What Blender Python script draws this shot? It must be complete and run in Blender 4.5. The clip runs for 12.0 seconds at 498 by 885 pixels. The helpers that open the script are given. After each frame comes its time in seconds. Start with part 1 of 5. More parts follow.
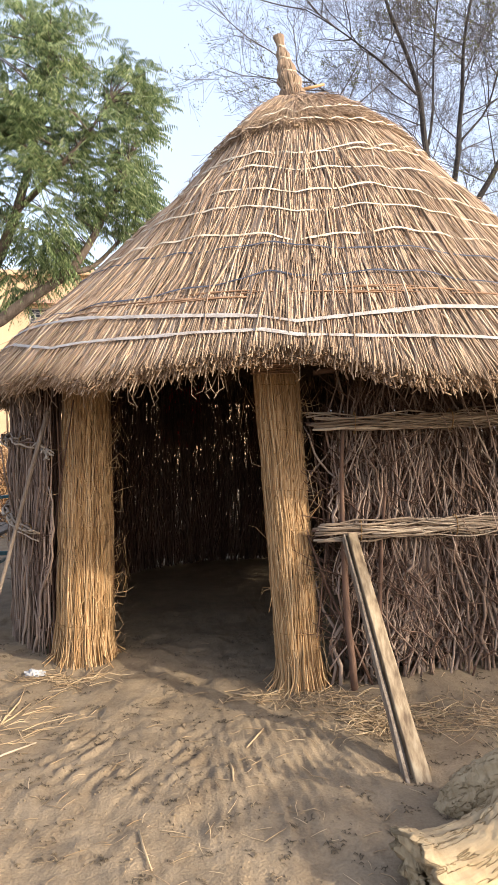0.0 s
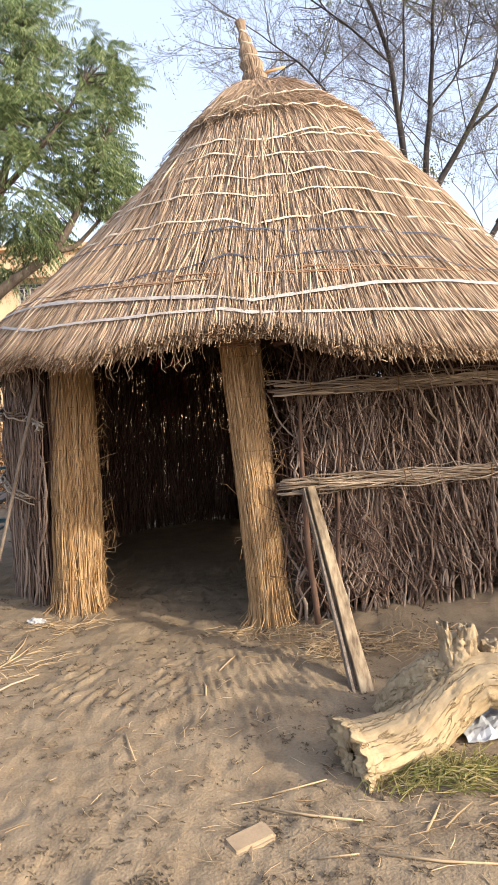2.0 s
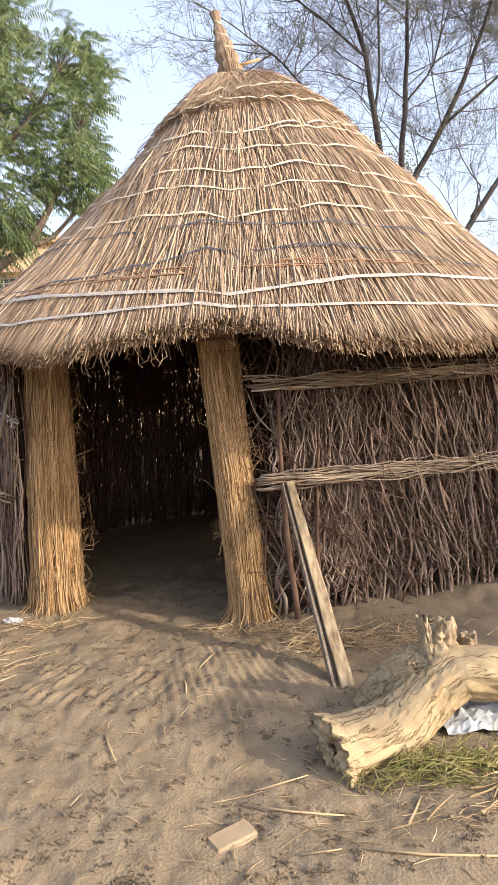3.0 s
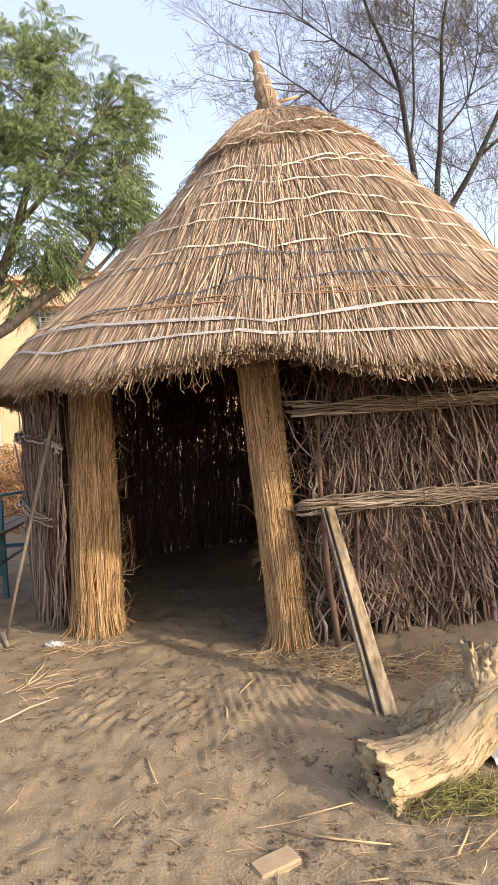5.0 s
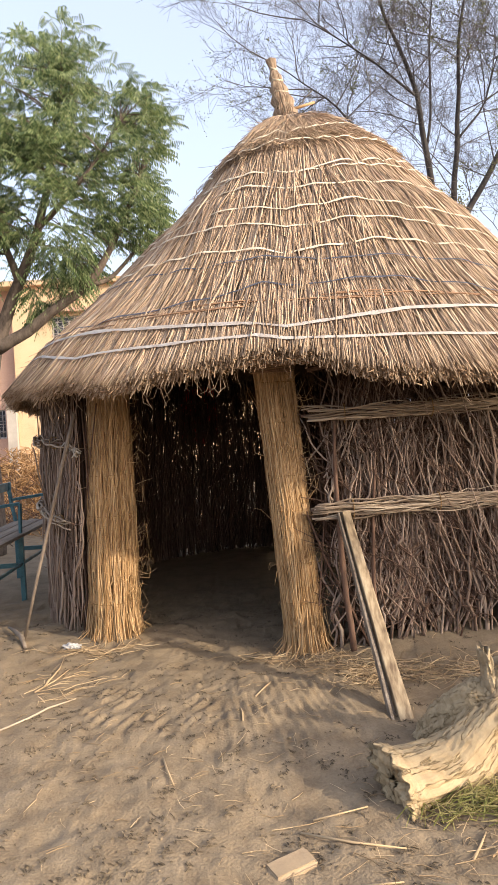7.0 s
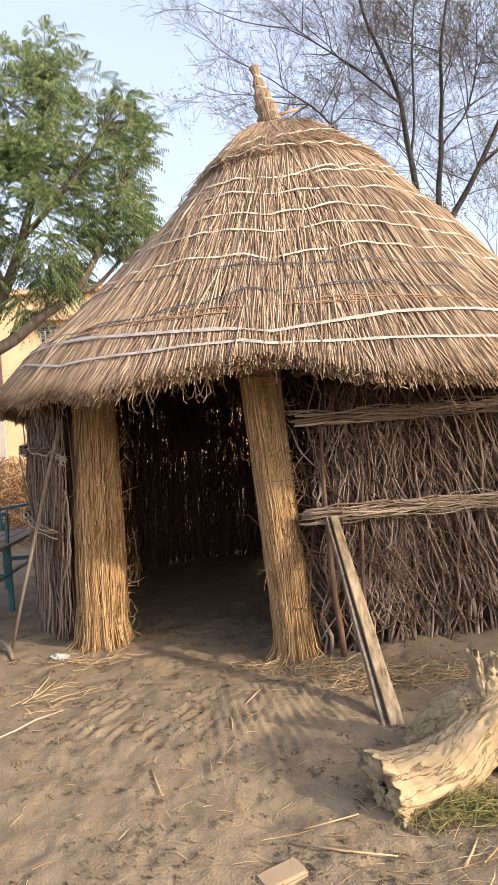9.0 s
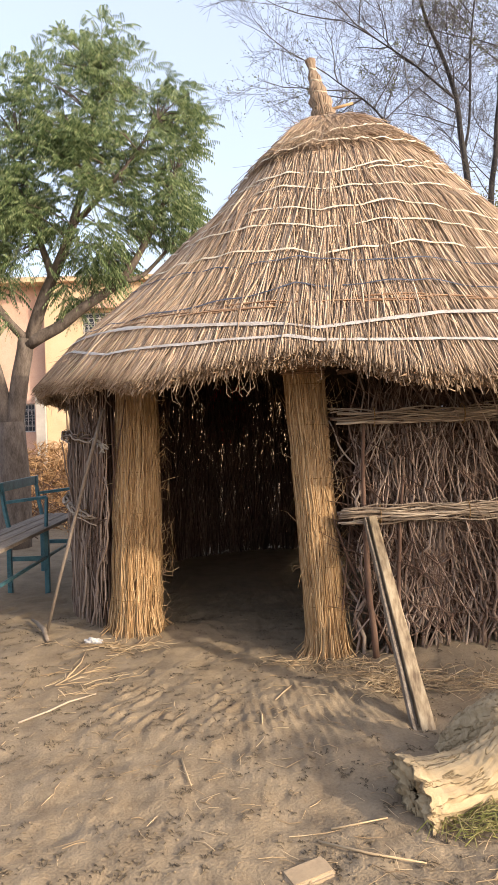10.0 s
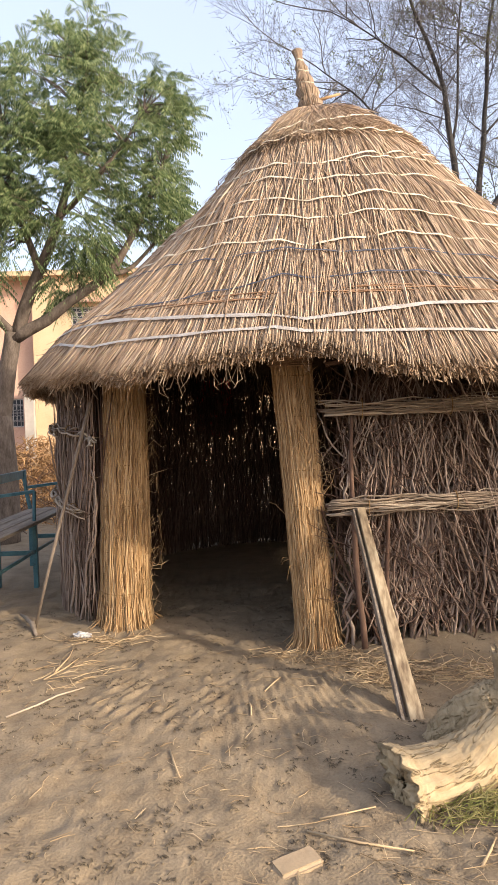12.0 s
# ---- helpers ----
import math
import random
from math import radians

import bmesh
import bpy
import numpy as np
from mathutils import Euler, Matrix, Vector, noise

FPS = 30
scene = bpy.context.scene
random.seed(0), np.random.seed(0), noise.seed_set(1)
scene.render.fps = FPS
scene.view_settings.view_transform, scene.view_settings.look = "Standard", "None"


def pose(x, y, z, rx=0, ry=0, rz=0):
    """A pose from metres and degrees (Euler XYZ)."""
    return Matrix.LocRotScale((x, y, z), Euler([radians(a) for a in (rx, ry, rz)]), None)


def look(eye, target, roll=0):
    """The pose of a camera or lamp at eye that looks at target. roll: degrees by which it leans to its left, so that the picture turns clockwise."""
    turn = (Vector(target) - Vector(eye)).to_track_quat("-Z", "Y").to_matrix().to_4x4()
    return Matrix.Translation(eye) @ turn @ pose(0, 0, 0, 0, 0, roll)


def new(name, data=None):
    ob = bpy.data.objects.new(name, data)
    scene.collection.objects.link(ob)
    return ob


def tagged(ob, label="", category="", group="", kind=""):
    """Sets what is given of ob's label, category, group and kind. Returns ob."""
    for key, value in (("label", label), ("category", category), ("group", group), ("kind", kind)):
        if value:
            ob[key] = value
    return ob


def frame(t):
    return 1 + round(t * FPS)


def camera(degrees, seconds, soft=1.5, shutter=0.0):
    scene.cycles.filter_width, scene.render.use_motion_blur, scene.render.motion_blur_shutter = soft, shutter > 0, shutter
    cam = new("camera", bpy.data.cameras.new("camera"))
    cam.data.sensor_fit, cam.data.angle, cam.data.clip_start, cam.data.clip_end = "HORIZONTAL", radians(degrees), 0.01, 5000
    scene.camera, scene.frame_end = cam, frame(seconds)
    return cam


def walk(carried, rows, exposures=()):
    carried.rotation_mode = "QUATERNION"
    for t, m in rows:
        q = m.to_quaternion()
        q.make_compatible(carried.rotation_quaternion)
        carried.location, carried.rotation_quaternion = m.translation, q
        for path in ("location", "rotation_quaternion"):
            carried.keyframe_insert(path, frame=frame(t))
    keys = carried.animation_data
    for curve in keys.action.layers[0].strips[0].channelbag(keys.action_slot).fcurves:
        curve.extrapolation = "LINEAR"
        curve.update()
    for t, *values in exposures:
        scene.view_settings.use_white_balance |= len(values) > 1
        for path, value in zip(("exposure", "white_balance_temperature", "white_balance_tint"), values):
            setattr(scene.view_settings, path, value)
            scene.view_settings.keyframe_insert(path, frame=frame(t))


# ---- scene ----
cam = camera(40.2, 12.0, soft=1.0)
PATH = [
    (0, (-0.075, 0.385, 1.389), (0.068, 2.379, 1.356), -1.0),
    (0.2, (-0.012, 0.274, 1.381), (0.094, 2.271, 1.358), -2.4),
    (0.3, (0.019, 0.221, 1.373), (0.109, 2.217, 1.282), -1.6),
    (0.5, (0.07, 0.106, 1.351), (0.194, 2.1, 1.263), -1.2),
    (0.7, (0.092, 0.032, 1.361), (0.249, 2.025, 1.297), -1.0),
    (1, (0.102, -0.043, 1.366), (0.232, 1.951, 1.288), -2.2),
    (1.2, (0.097, -0.066, 1.377), (0.229, 1.925, 1.24), -1.2),
    (1.5, (0.082, -0.085, 1.377), (0.275, 1.899, 1.214), -2.0),
    (1.7, (0.073, -0.087, 1.382), (0.305, 1.895, 1.25), -2.9),
    (2, (0.063, -0.058, 1.388), (0.21, 1.932, 1.257), -3.0),
    (2.2, (0.057, -0.035, 1.394), (0.279, 1.95, 1.29), -3.8),
    (2.5, (0.054, -0.001, 1.392), (0.331, 1.972, 1.219), -4.1),
    (2.7, (0.056, -0.007, 1.396), (0.329, 1.966, 1.219), -4.3),
    (3, (0.061, -0.036, 1.388), (0.272, 1.947, 1.239), -3.3),
    (3.2, (0.061, -0.052, 1.385), (0.233, 1.936, 1.254), -3.2),
    (4.8, (0.031, -0.062, 1.355), (0.165, 1.933, 1.313), -3.4),
    (5, (0.029, -0.063, 1.357), (0.143, 1.933, 1.305), -3.4),
    (5.5, (0.029, -0.077, 1.354), (0.151, 1.919, 1.326), -3.9),
    (6, (0.024, -0.087, 1.357), (0.143, 1.909, 1.328), -3.6),
    (6.5, (0.021, -0.087, 1.359), (0.1, 1.911, 1.321), -3.0),
    (8.3, (0.032, -0.064, 1.36), (0.114, 1.934, 1.332), -4.0),
    (8.5, (0.033, -0.06, 1.355), (0.132, 1.938, 1.337), -4.3),
    (9, (0.041, -0.068, 1.351), (0.141, 1.93, 1.332), -4.0),
    (9.5, (0.034, -0.075, 1.358), (0.094, 1.924, 1.333), -3.1),
    (10, (0.009, -0.062, 1.359), (0.005, 1.937, 1.327), -1.5),
    (10.5, (0.013, -0.054, 1.351), (0.048, 1.945, 1.317), -2.3),
    (11, (0.03, -0.057, 1.353), (0.075, 1.942, 1.315), -3.8),
    (11.5, (0.032, -0.055, 1.355), (0.071, 1.944, 1.316), -3.0),
    (12, (0.022, -0.052, 1.347), (0.046, 1.947, 1.297), -1.8),
]
walk(cam, [(t, look(eye, target, roll)) for t, eye, target, roll in PATH], exposures=((0, 0.92, 6250, 9), (1, 0.90, 6250, 9), (2.7, 0.87, 6250, 9), (5, 0.78, 6450, 10), (12, 0.78, 6450, 10)))

# ---- world and sun ----
SUN_AZ, SUN_EL = 123.5, 24.0            # degrees from +y towards +x, and above the horizon
world = bpy.data.worlds.new("world")
scene.world = world
world.use_nodes = True
wn = world.node_tree
wn.nodes.clear()
sky = wn.nodes.new("ShaderNodeTexSky")
sky.sky_type = "NISHITA"
sky.sun_disc = False
sky.sun_elevation, sky.sun_rotation = radians(SUN_EL), radians(SUN_AZ)
sky.air_density, sky.dust_density, sky.ozone_density = 1.0, 5.0, 1.0
bg = wn.nodes.new("ShaderNodeBackground")
bg.inputs["Strength"].default_value = 0.15
wo = wn.nodes.new("ShaderNodeOutputWorld")
haze = wn.nodes.new("ShaderNodeVectorMath")     # dusty haze over the whole sky
haze.operation = "ADD"
haze.inputs[1].default_value = (2.05, 2.05, 2.38)
wn.links.new(sky.outputs[0], haze.inputs[0])
wn.links.new(haze.outputs[0], bg.inputs["Color"])
wn.links.new(bg.outputs[0], wo.inputs["Surface"])
sun_data = bpy.data.lights.new("sun", "SUN")
sun_data.energy, sun_data.angle, sun_data.color = 3.2, radians(0.6), (1.0, 0.87, 0.69)
sun = new("sun", sun_data)
TO_SUN = Vector((math.sin(radians(SUN_AZ)) * math.cos(radians(SUN_EL)), math.cos(radians(SUN_AZ)) * math.cos(radians(SUN_EL)), math.sin(radians(SUN_EL))))
sun.matrix_world = look(TO_SUN * 30, (0, 0, 0))


# ---- materials ----
def material(name, colors, scale=8.0, rough=0.85, bump=0.3, stretch=(1, 1, 1), island=False, per_object=False, fine=60.0, coords="Object", metal=0.0, bump_dist=0.01, through_light=0.0, stain=0.25):
    """Procedural surface: a ramp of colours driven by coarse and fine noise, and by a random value per stalk or per piece."""
    m = bpy.data.materials.new(name)
    m.use_nodes = True
    nt = m.node_tree
    p = nt.nodes["Principled BSDF"]
    tc = nt.nodes.new("ShaderNodeTexCoord")
    mp = nt.nodes.new("ShaderNodeMapping")
    mp.inputs["Scale"].default_value = stretch
    nt.links.new(tc.outputs[coords], mp.inputs["Vector"])
    n1 = nt.nodes.new("ShaderNodeTexNoise")
    n1.inputs["Scale"].default_value, n1.inputs["Detail"].default_value, n1.inputs["Roughness"].default_value = scale, 6, 0.6
    n2 = nt.nodes.new("ShaderNodeTexNoise")
    n2.inputs["Scale"].default_value, n2.inputs["Detail"].default_value = fine, 4
    nt.links.new(mp.outputs[0], n1.inputs["Vector"])
    nt.links.new(mp.outputs[0], n2.inputs["Vector"])
    mix = nt.nodes.new("ShaderNodeMath")
    mix.operation = "MULTIPLY_ADD"
    mix.inputs[1].default_value = 0.35
    nt.links.new(n2.outputs[0], mix.inputs[0])
    part_of = nt.nodes.new("ShaderNodeMath")
    part_of.operation = "MULTIPLY"
    part_of.inputs[1].default_value = 0.65
    nt.links.new(n1.outputs[0], part_of.inputs[0])
    nt.links.new(part_of.outputs[0], mix.inputs[2])
    drive = mix.outputs[0]
    if island or per_object:
        src = nt.nodes.new("ShaderNodeNewGeometry" if island else "ShaderNodeObjectInfo")
        add = nt.nodes.new("ShaderNodeMath")
        add.operation = "MULTIPLY_ADD"
        add.inputs[1].default_value = 0.7
        half = nt.nodes.new("ShaderNodeMath")
        half.operation = "MULTIPLY"
        half.inputs[1].default_value = 0.35
        nt.links.new(src.outputs["Random Per Island" if island else "Random"], add.inputs[0])
        nt.links.new(drive, half.inputs[0])
        nt.links.new(half.outputs[0], add.inputs[2])
        drive = add.outputs[0]
    ramp = nt.nodes.new("ShaderNodeValToRGB")
    els = ramp.color_ramp.elements
    lo, hi = (0.05, 0.95) if (island or per_object) else (0.33, 0.67)
    while len(els) < len(colors):
        els.new(0.5)
    for i, c in enumerate(colors):
        els[i].position = lo + (hi - lo) * i / max(1, len(colors) - 1)
        els[i].color = (*c, 1)
    nt.links.new(drive, ramp.inputs[0])
    nt.links.new(ramp.outputs[0], p.inputs["Base Color"])
    p.inputs["Roughness"].default_value = rough
    p.inputs["Metallic"].default_value = metal
    p.inputs["Specular IOR Level"].default_value = 0.3
    if bump:
        b = nt.nodes.new("ShaderNodeBump")
        b.inputs["Strength"].default_value, b.inputs["Distance"].default_value = bump, bump_dist
        nt.links.new(mix.outputs[0], b.inputs["Height"])
        nt.links.new(b.outputs[0], p.inputs["Normal"])
    if through_light:
        tr = nt.nodes.new("ShaderNodeBsdfTranslucent")
        nt.links.new(ramp.outputs[0], tr.inputs["Color"])
        ms = nt.nodes.new("ShaderNodeMixShader")
        ms.inputs[0].default_value = through_light
        nt.links.new(p.outputs[0], ms.inputs[1])
        nt.links.new(tr.outputs[0], ms.inputs[2])
        nt.links.new(ms.outputs[0], nt.nodes["Material Output"].inputs["Surface"])
    return m


M_sand = material("sand", [(0.14, 0.1, 0.062), (0.207, 0.155, 0.099), (0.262, 0.2, 0.131)], 6.0, 0.95, 0.95, fine=95, bump_dist=0.018)
M_thatch = material("thatch_straw", [(0.16, 0.102, 0.065), (0.272, 0.186, 0.125), (0.36, 0.257, 0.173), (0.42, 0.307, 0.212), (0.53, 0.405, 0.29)], 1.3, 0.7, 0.0, island=True, fine=9)
M_lip = material("brown_straw_ends", [(0.19, 0.112, 0.062), (0.31, 0.2, 0.118), (0.46, 0.325, 0.205)], 5, 0.85, 0.0, island=True)
# Core is toned darker than the stalks, putting the shade between them into colour.
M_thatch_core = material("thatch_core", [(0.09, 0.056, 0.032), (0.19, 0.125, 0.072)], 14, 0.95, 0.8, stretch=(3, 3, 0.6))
M_reed = material("golden_reed", [(0.19, 0.103, 0.044), (0.335, 0.2, 0.088), (0.44, 0.28, 0.138), (0.56, 0.4, 0.235)], 1.5, 0.55, 0.0, island=True, fine=12)
M_reed_core = material("reed_core", [(0.16, 0.088, 0.036), (0.3, 0.18, 0.072)], 30, 0.9, 0.5, stretch=(3, 3, 0.2))
M_stick = material("grey_brushwood", [(0.12, 0.077, 0.056), (0.205, 0.143, 0.108), (0.29, 0.216, 0.168), (0.385, 0.305, 0.245)], 9, 0.85, 0.4, per_object=True, stretch=(2, 2, 0.5), fine=80, bump_dist=0.004)
# Darker than the outer branches: part of the shade in the gaps is colour.
M_brush = material("dark_and_gap_shade_brushwood", [(0.06, 0.031, 0.021), (0.115, 0.066, 0.046), (0.19, 0.122, 0.088)], 9, 0.9, 0.0, island=True)
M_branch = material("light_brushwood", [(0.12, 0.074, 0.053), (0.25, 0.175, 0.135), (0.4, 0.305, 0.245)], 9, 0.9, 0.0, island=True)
M_tuck = material("brown_reed", [(0.2, 0.11, 0.062), (0.33, 0.2, 0.118)], 6, 0.8, 0.2, per_object=True)
M_rod = material("peeled_rod", [(0.12, 0.083, 0.057), (0.27, 0.203, 0.145), (0.46, 0.37, 0.275)], 10, 0.8, 0.4, per_object=True, stretch=(0.6, 2, 2), fine=70, bump_dist=0.004)
M_strap = material("white_plastic_strap", [(0.26, 0.215, 0.18), (0.37, 0.33, 0.295), (0.45, 0.42, 0.39)], 12, 0.45, 0.3, fine=90, bump_dist=0.004)
M_strip = material("straw_cord", [(0.46, 0.38, 0.27), (0.66, 0.575, 0.44)], 12, 0.7, 0.3, fine=90, bump_dist=0.004)
M_bluecord = material("dark_blue_cord", [(0.03, 0.032, 0.045), (0.1, 0.103, 0.13)], 20, 0.6, 0.3)
M_wood = material("weathered_log", [(0.15, 0.105, 0.066), (0.29, 0.22, 0.135), (0.4, 0.318, 0.205)], 14, 0.85, 1.0, fine=30, bump_dist=0.02)


def log_material():
    """Bleached wood with long grain, dark drying cracks and grey patches; the grain runs along the trunk."""
    m = bpy.data.materials.new("bleached_log")
    m.use_nodes = True
    nt = m.node_tree
    p = nt.nodes["Principled BSDF"]
    tc = nt.nodes.new("ShaderNodeTexCoord")

    def layer(stretch, scale, detail, stops):
        mp = nt.nodes.new("ShaderNodeMapping")
        mp.inputs["Scale"].default_value = stretch
        nt.links.new(tc.outputs["UV"], mp.inputs["Vector"])
        n = nt.nodes.new("ShaderNodeTexNoise")
        n.inputs["Scale"].default_value, n.inputs["Detail"].default_value, n.inputs["Roughness"].default_value = scale, detail, 0.65
        nt.links.new(mp.outputs[0], n.inputs["Vector"])
        r = nt.nodes.new("ShaderNodeValToRGB")
        while len(r.color_ramp.elements) < len(stops):
            r.color_ramp.elements.new(0.5)
        for e, (pos, c) in zip(r.color_ramp.elements, stops):
            e.position, e.color = pos, (*c, 1)
        nt.links.new(n.outputs[0], r.inputs[0])
        return n, r

    grain, tone = layer((22, 4.0, 1), 1.0, 8, [(0.25, (0.29, 0.208, 0.115)), (0.42, (0.385, 0.29, 0.17)), (0.72, (0.44, 0.342, 0.212))])
    cracks, mask = layer((9, 1.3, 1), 1.0, 4, [(0.490, (1, 1, 1)), (0.498, (0.82, 0.76, 0.68)), (0.502, (0.82, 0.76, 0.68)), (0.510, (1, 1, 1))])
    patch, grey = layer((5.0, 6.0, 1), 1.6, 6, [(0.42, (1, 1, 1)), (0.68, (0.72, 0.69, 0.66))])
    m1 = nt.nodes.new("ShaderNodeVectorMath")
    m1.operation = "MULTIPLY"
    nt.links.new(tone.outputs[0], m1.inputs[0])
    nt.links.new(mask.outputs[0], m1.inputs[1])
    m2 = nt.nodes.new("ShaderNodeVectorMath")
    m2.operation = "MULTIPLY"
    nt.links.new(m1.outputs[0], m2.inputs[0])
    nt.links.new(grey.outputs[0], m2.inputs[1])
    nt.links.new(m2.outputs[0], p.inputs["Base Color"])
    p.inputs["Roughness"].default_value = 0.9
    p.inputs["Specular IOR Level"].default_value = 0.2
    b1 = nt.nodes.new("ShaderNodeBump")
    b1.inputs["Strength"].default_value, b1.inputs["Distance"].default_value = 1.0, 0.03
    nt.links.new(mask.outputs[0], b1.inputs["Height"])
    b2 = nt.nodes.new("ShaderNodeBump")
    b2.inputs["Strength"].default_value, b2.inputs["Distance"].default_value = 0.7, 0.02
    nt.links.new(grain.outputs[0], b2.inputs["Height"])
    nt.links.new(b1.outputs[0], b2.inputs["Normal"])
    nt.links.new(b2.outputs[0], p.inputs["Normal"])
    return m


M_log = log_material()
M_bark = material("neem_bark", [(0.06, 0.045, 0.035), (0.13, 0.1, 0.08), (0.2, 0.16, 0.13)], 10, 0.95, 0.9, stretch=(1.5, 1.5, 0.5), bump_dist=0.02)
M_darkbark = material("acacia_bark", [(0.025, 0.022, 0.022), (0.05, 0.045, 0.044), (0.085, 0.076, 0.072)], 8, 0.95, 0.6, stretch=(1.5, 1.5, 0.4), bump_dist=0.01)
M_twig = material("acacia_twig", [(0.06, 0.05, 0.047), (0.12, 0.104, 0.096), (0.2, 0.175, 0.158)], 8, 0.95, 0.0, island=True)
M_neem = material("neem_leaf", [(0.04, 0.07, 0.032), (0.115, 0.168, 0.075), (0.23, 0.29, 0.13), (0.42, 0.45, 0.25)], 3, 0.3, 0.0, island=True, through_light=0.42)
M_acacia_leaf = material("acacia_leaf", [(0.1, 0.12, 0.04), (0.2, 0.21, 0.07), (0.28, 0.27, 0.1)], 3, 0.6, 0.0, island=True, through_light=0.35)
M_grass = material("cut_grass", [(0.10, 0.115, 0.03), (0.24, 0.235, 0.066), (0.4, 0.34, 0.14), (0.48, 0.38, 0.2)], 6, 0.6, 0.0, island=True, through_light=0.3)
M_straw = material("loose_straw", [(0.2, 0.13, 0.072), (0.37, 0.262, 0.15), (0.54, 0.415, 0.26)], 6, 0.75, 0.0, island=True)
M_litter = material("dung_crumbs", [(0.06, 0.045, 0.029), (0.11, 0.083, 0.054), (0.19, 0.143, 0.094)], 6, 0.95, 0.0, island=True)
M_heap = material("dry_brush", [(0.13, 0.066, 0.03), (0.3, 0.165, 0.072), (0.5, 0.31, 0.155)], 6, 0.85, 0.0, island=True)
M_plaster = material("cream_plaster", [(0.47, 0.32, 0.19), (0.56, 0.395, 0.25), (0.61, 0.44, 0.285)], 0.9, 0.9, 0.25, fine=25)
# Pinkish tone stands for shade on the house's left wall; also the lintel slab.
M_pink = material("pink_and_shaded_plaster", [(0.46, 0.28, 0.2), (0.55, 0.35, 0.26), (0.6, 0.4, 0.3)], 0.9, 0.9, 0.25, fine=25)
M_concrete = material("grey_cement", [(0.3, 0.27, 0.24), (0.42, 0.38, 0.34)], 3, 0.9, 0.3)
M_iron = material("painted_iron", [(0.32, 0.31, 0.3), (0.48, 0.46, 0.44)], 9, 0.5, 0.1)
M_teal = material("chipped_teal_paint", [(0.025, 0.06, 0.075), (0.045, 0.12, 0.14), (0.07, 0.16, 0.18)], 14, 0.5, 0.3, fine=70, bump_dist=0.003)
M_board = material("bench_board", [(0.1, 0.075, 0.055), (0.2, 0.16, 0.125), (0.29, 0.24, 0.19)], 8, 0.8, 0.6, stretch=(3, 0.25, 3), fine=60, bump_dist=0.004)
M_plank = material("pale_plank", [(0.13, 0.088, 0.055), (0.28, 0.208, 0.13), (0.42, 0.335, 0.225)], 9, 0.8, 0.25, stretch=(3, 1, 0.5), fine=18, bump_dist=0.005)
M_plank_dark = material("grey_plank", [(0.085, 0.06, 0.045), (0.18, 0.14, 0.105), (0.29, 0.24, 0.19)], 9, 0.85, 0.7, stretch=(3, 3, 0.35), fine=50, bump_dist=0.005)
M_brick = material("buff_brick", [(0.25, 0.182, 0.115), (0.34, 0.255, 0.165)], 14, 0.95, 0.5, fine=90, bump_dist=0.004)
M_sack = material("white_plastic_film", [(0.24, 0.25, 0.27), (0.35, 0.365, 0.385), (0.42, 0.435, 0.45)], 9, 0.35, 0.5, fine=24, bump_dist=0.02)
M_red = material("red_cloth", [(0.5, 0.04, 0.05), (0.7, 0.12, 0.1)], 9, 0.9, 0.2, through_light=0.6)
M_tool = material("worn_tool_handle", [(0.12, 0.09, 0.068), (0.23, 0.185, 0.145)], 12, 0.75, 0.3, stretch=(2, 2, 0.3))
M_glass = material("dark_window_glass", [(0.03, 0.035, 0.045), (0.06, 0.07, 0.085)], 4, 0.12, 0.0)


# ---- mesh helpers ----
class Bag:
    """Collects vertices and faces of one mesh."""

    def __init__(self):
        self.v, self.f = [], []

    def tube(self, pts, radii, sides=5, cap=True, twist=0.0):
        base, n = len(self.v), len(pts)
        pts = [Vector(p) for p in pts]
        ref = Vector((0.3, 0.9, 0.2))
        for i, p in enumerate(pts):
            d = (pts[min(i + 1, n - 1)] - pts[max(i - 1, 0)]).normalized()
            a = d.cross(ref)
            if a.length < 0.05:
                a = d.cross(Vector((1, 0, 0)))
            a.normalize()
            b = d.cross(a)
            r = radii[i] if hasattr(radii, "__len__") else radii
            for k in range(sides):
                w = 2 * math.pi * k / sides + twist
                q = p + a * (r * math.cos(w)) + b * (r * math.sin(w))
                self.v.append((q.x, q.y, q.z))
        for i in range(n - 1):
            for k in range(sides):
                k2 = (k + 1) % sides
                o = base + i * sides
                self.f.append((o + k, o + k2, o + sides + k2, o + sides + k))
        if cap:
            self.f.append(tuple(base + k for k in reversed(range(sides))))
            self.f.append(tuple(base + (n - 1) * sides + k for k in range(sides)))

    def quad(self, a, b, c, d):
        o = len(self.v)
        self.v += [tuple(a), tuple(b), tuple(c), tuple(d)]
        self.f.append((o, o + 1, o + 2, o + 3))

    def box(self, lo, hi, m=None):
        o = len(self.v)
        for x in (lo[0], hi[0]):
            for y in (lo[1], hi[1]):
                for z in (lo[2], hi[2]):
                    p = Vector((x, y, z))
                    if m is not None:
                        p = m @ p
                    self.v.append((p.x, p.y, p.z))
        for q in ((0, 1, 3, 2), (4, 6, 7, 5), (0, 4, 5, 1), (2, 3, 7, 6), (0, 2, 6, 4), (1, 5, 7, 3)):
            self.f.append(tuple(o + k for k in q))

    def mesh(self, name, mat, smooth=True):
        me = bpy.data.meshes.new(name)
        me.from_pydata(self.v, [], self.f)
        me.materials.append(mat)
        if smooth:
            me.polygons.foreach_set("use_smooth", [True] * len(me.polygons))
        me.update()
        return me


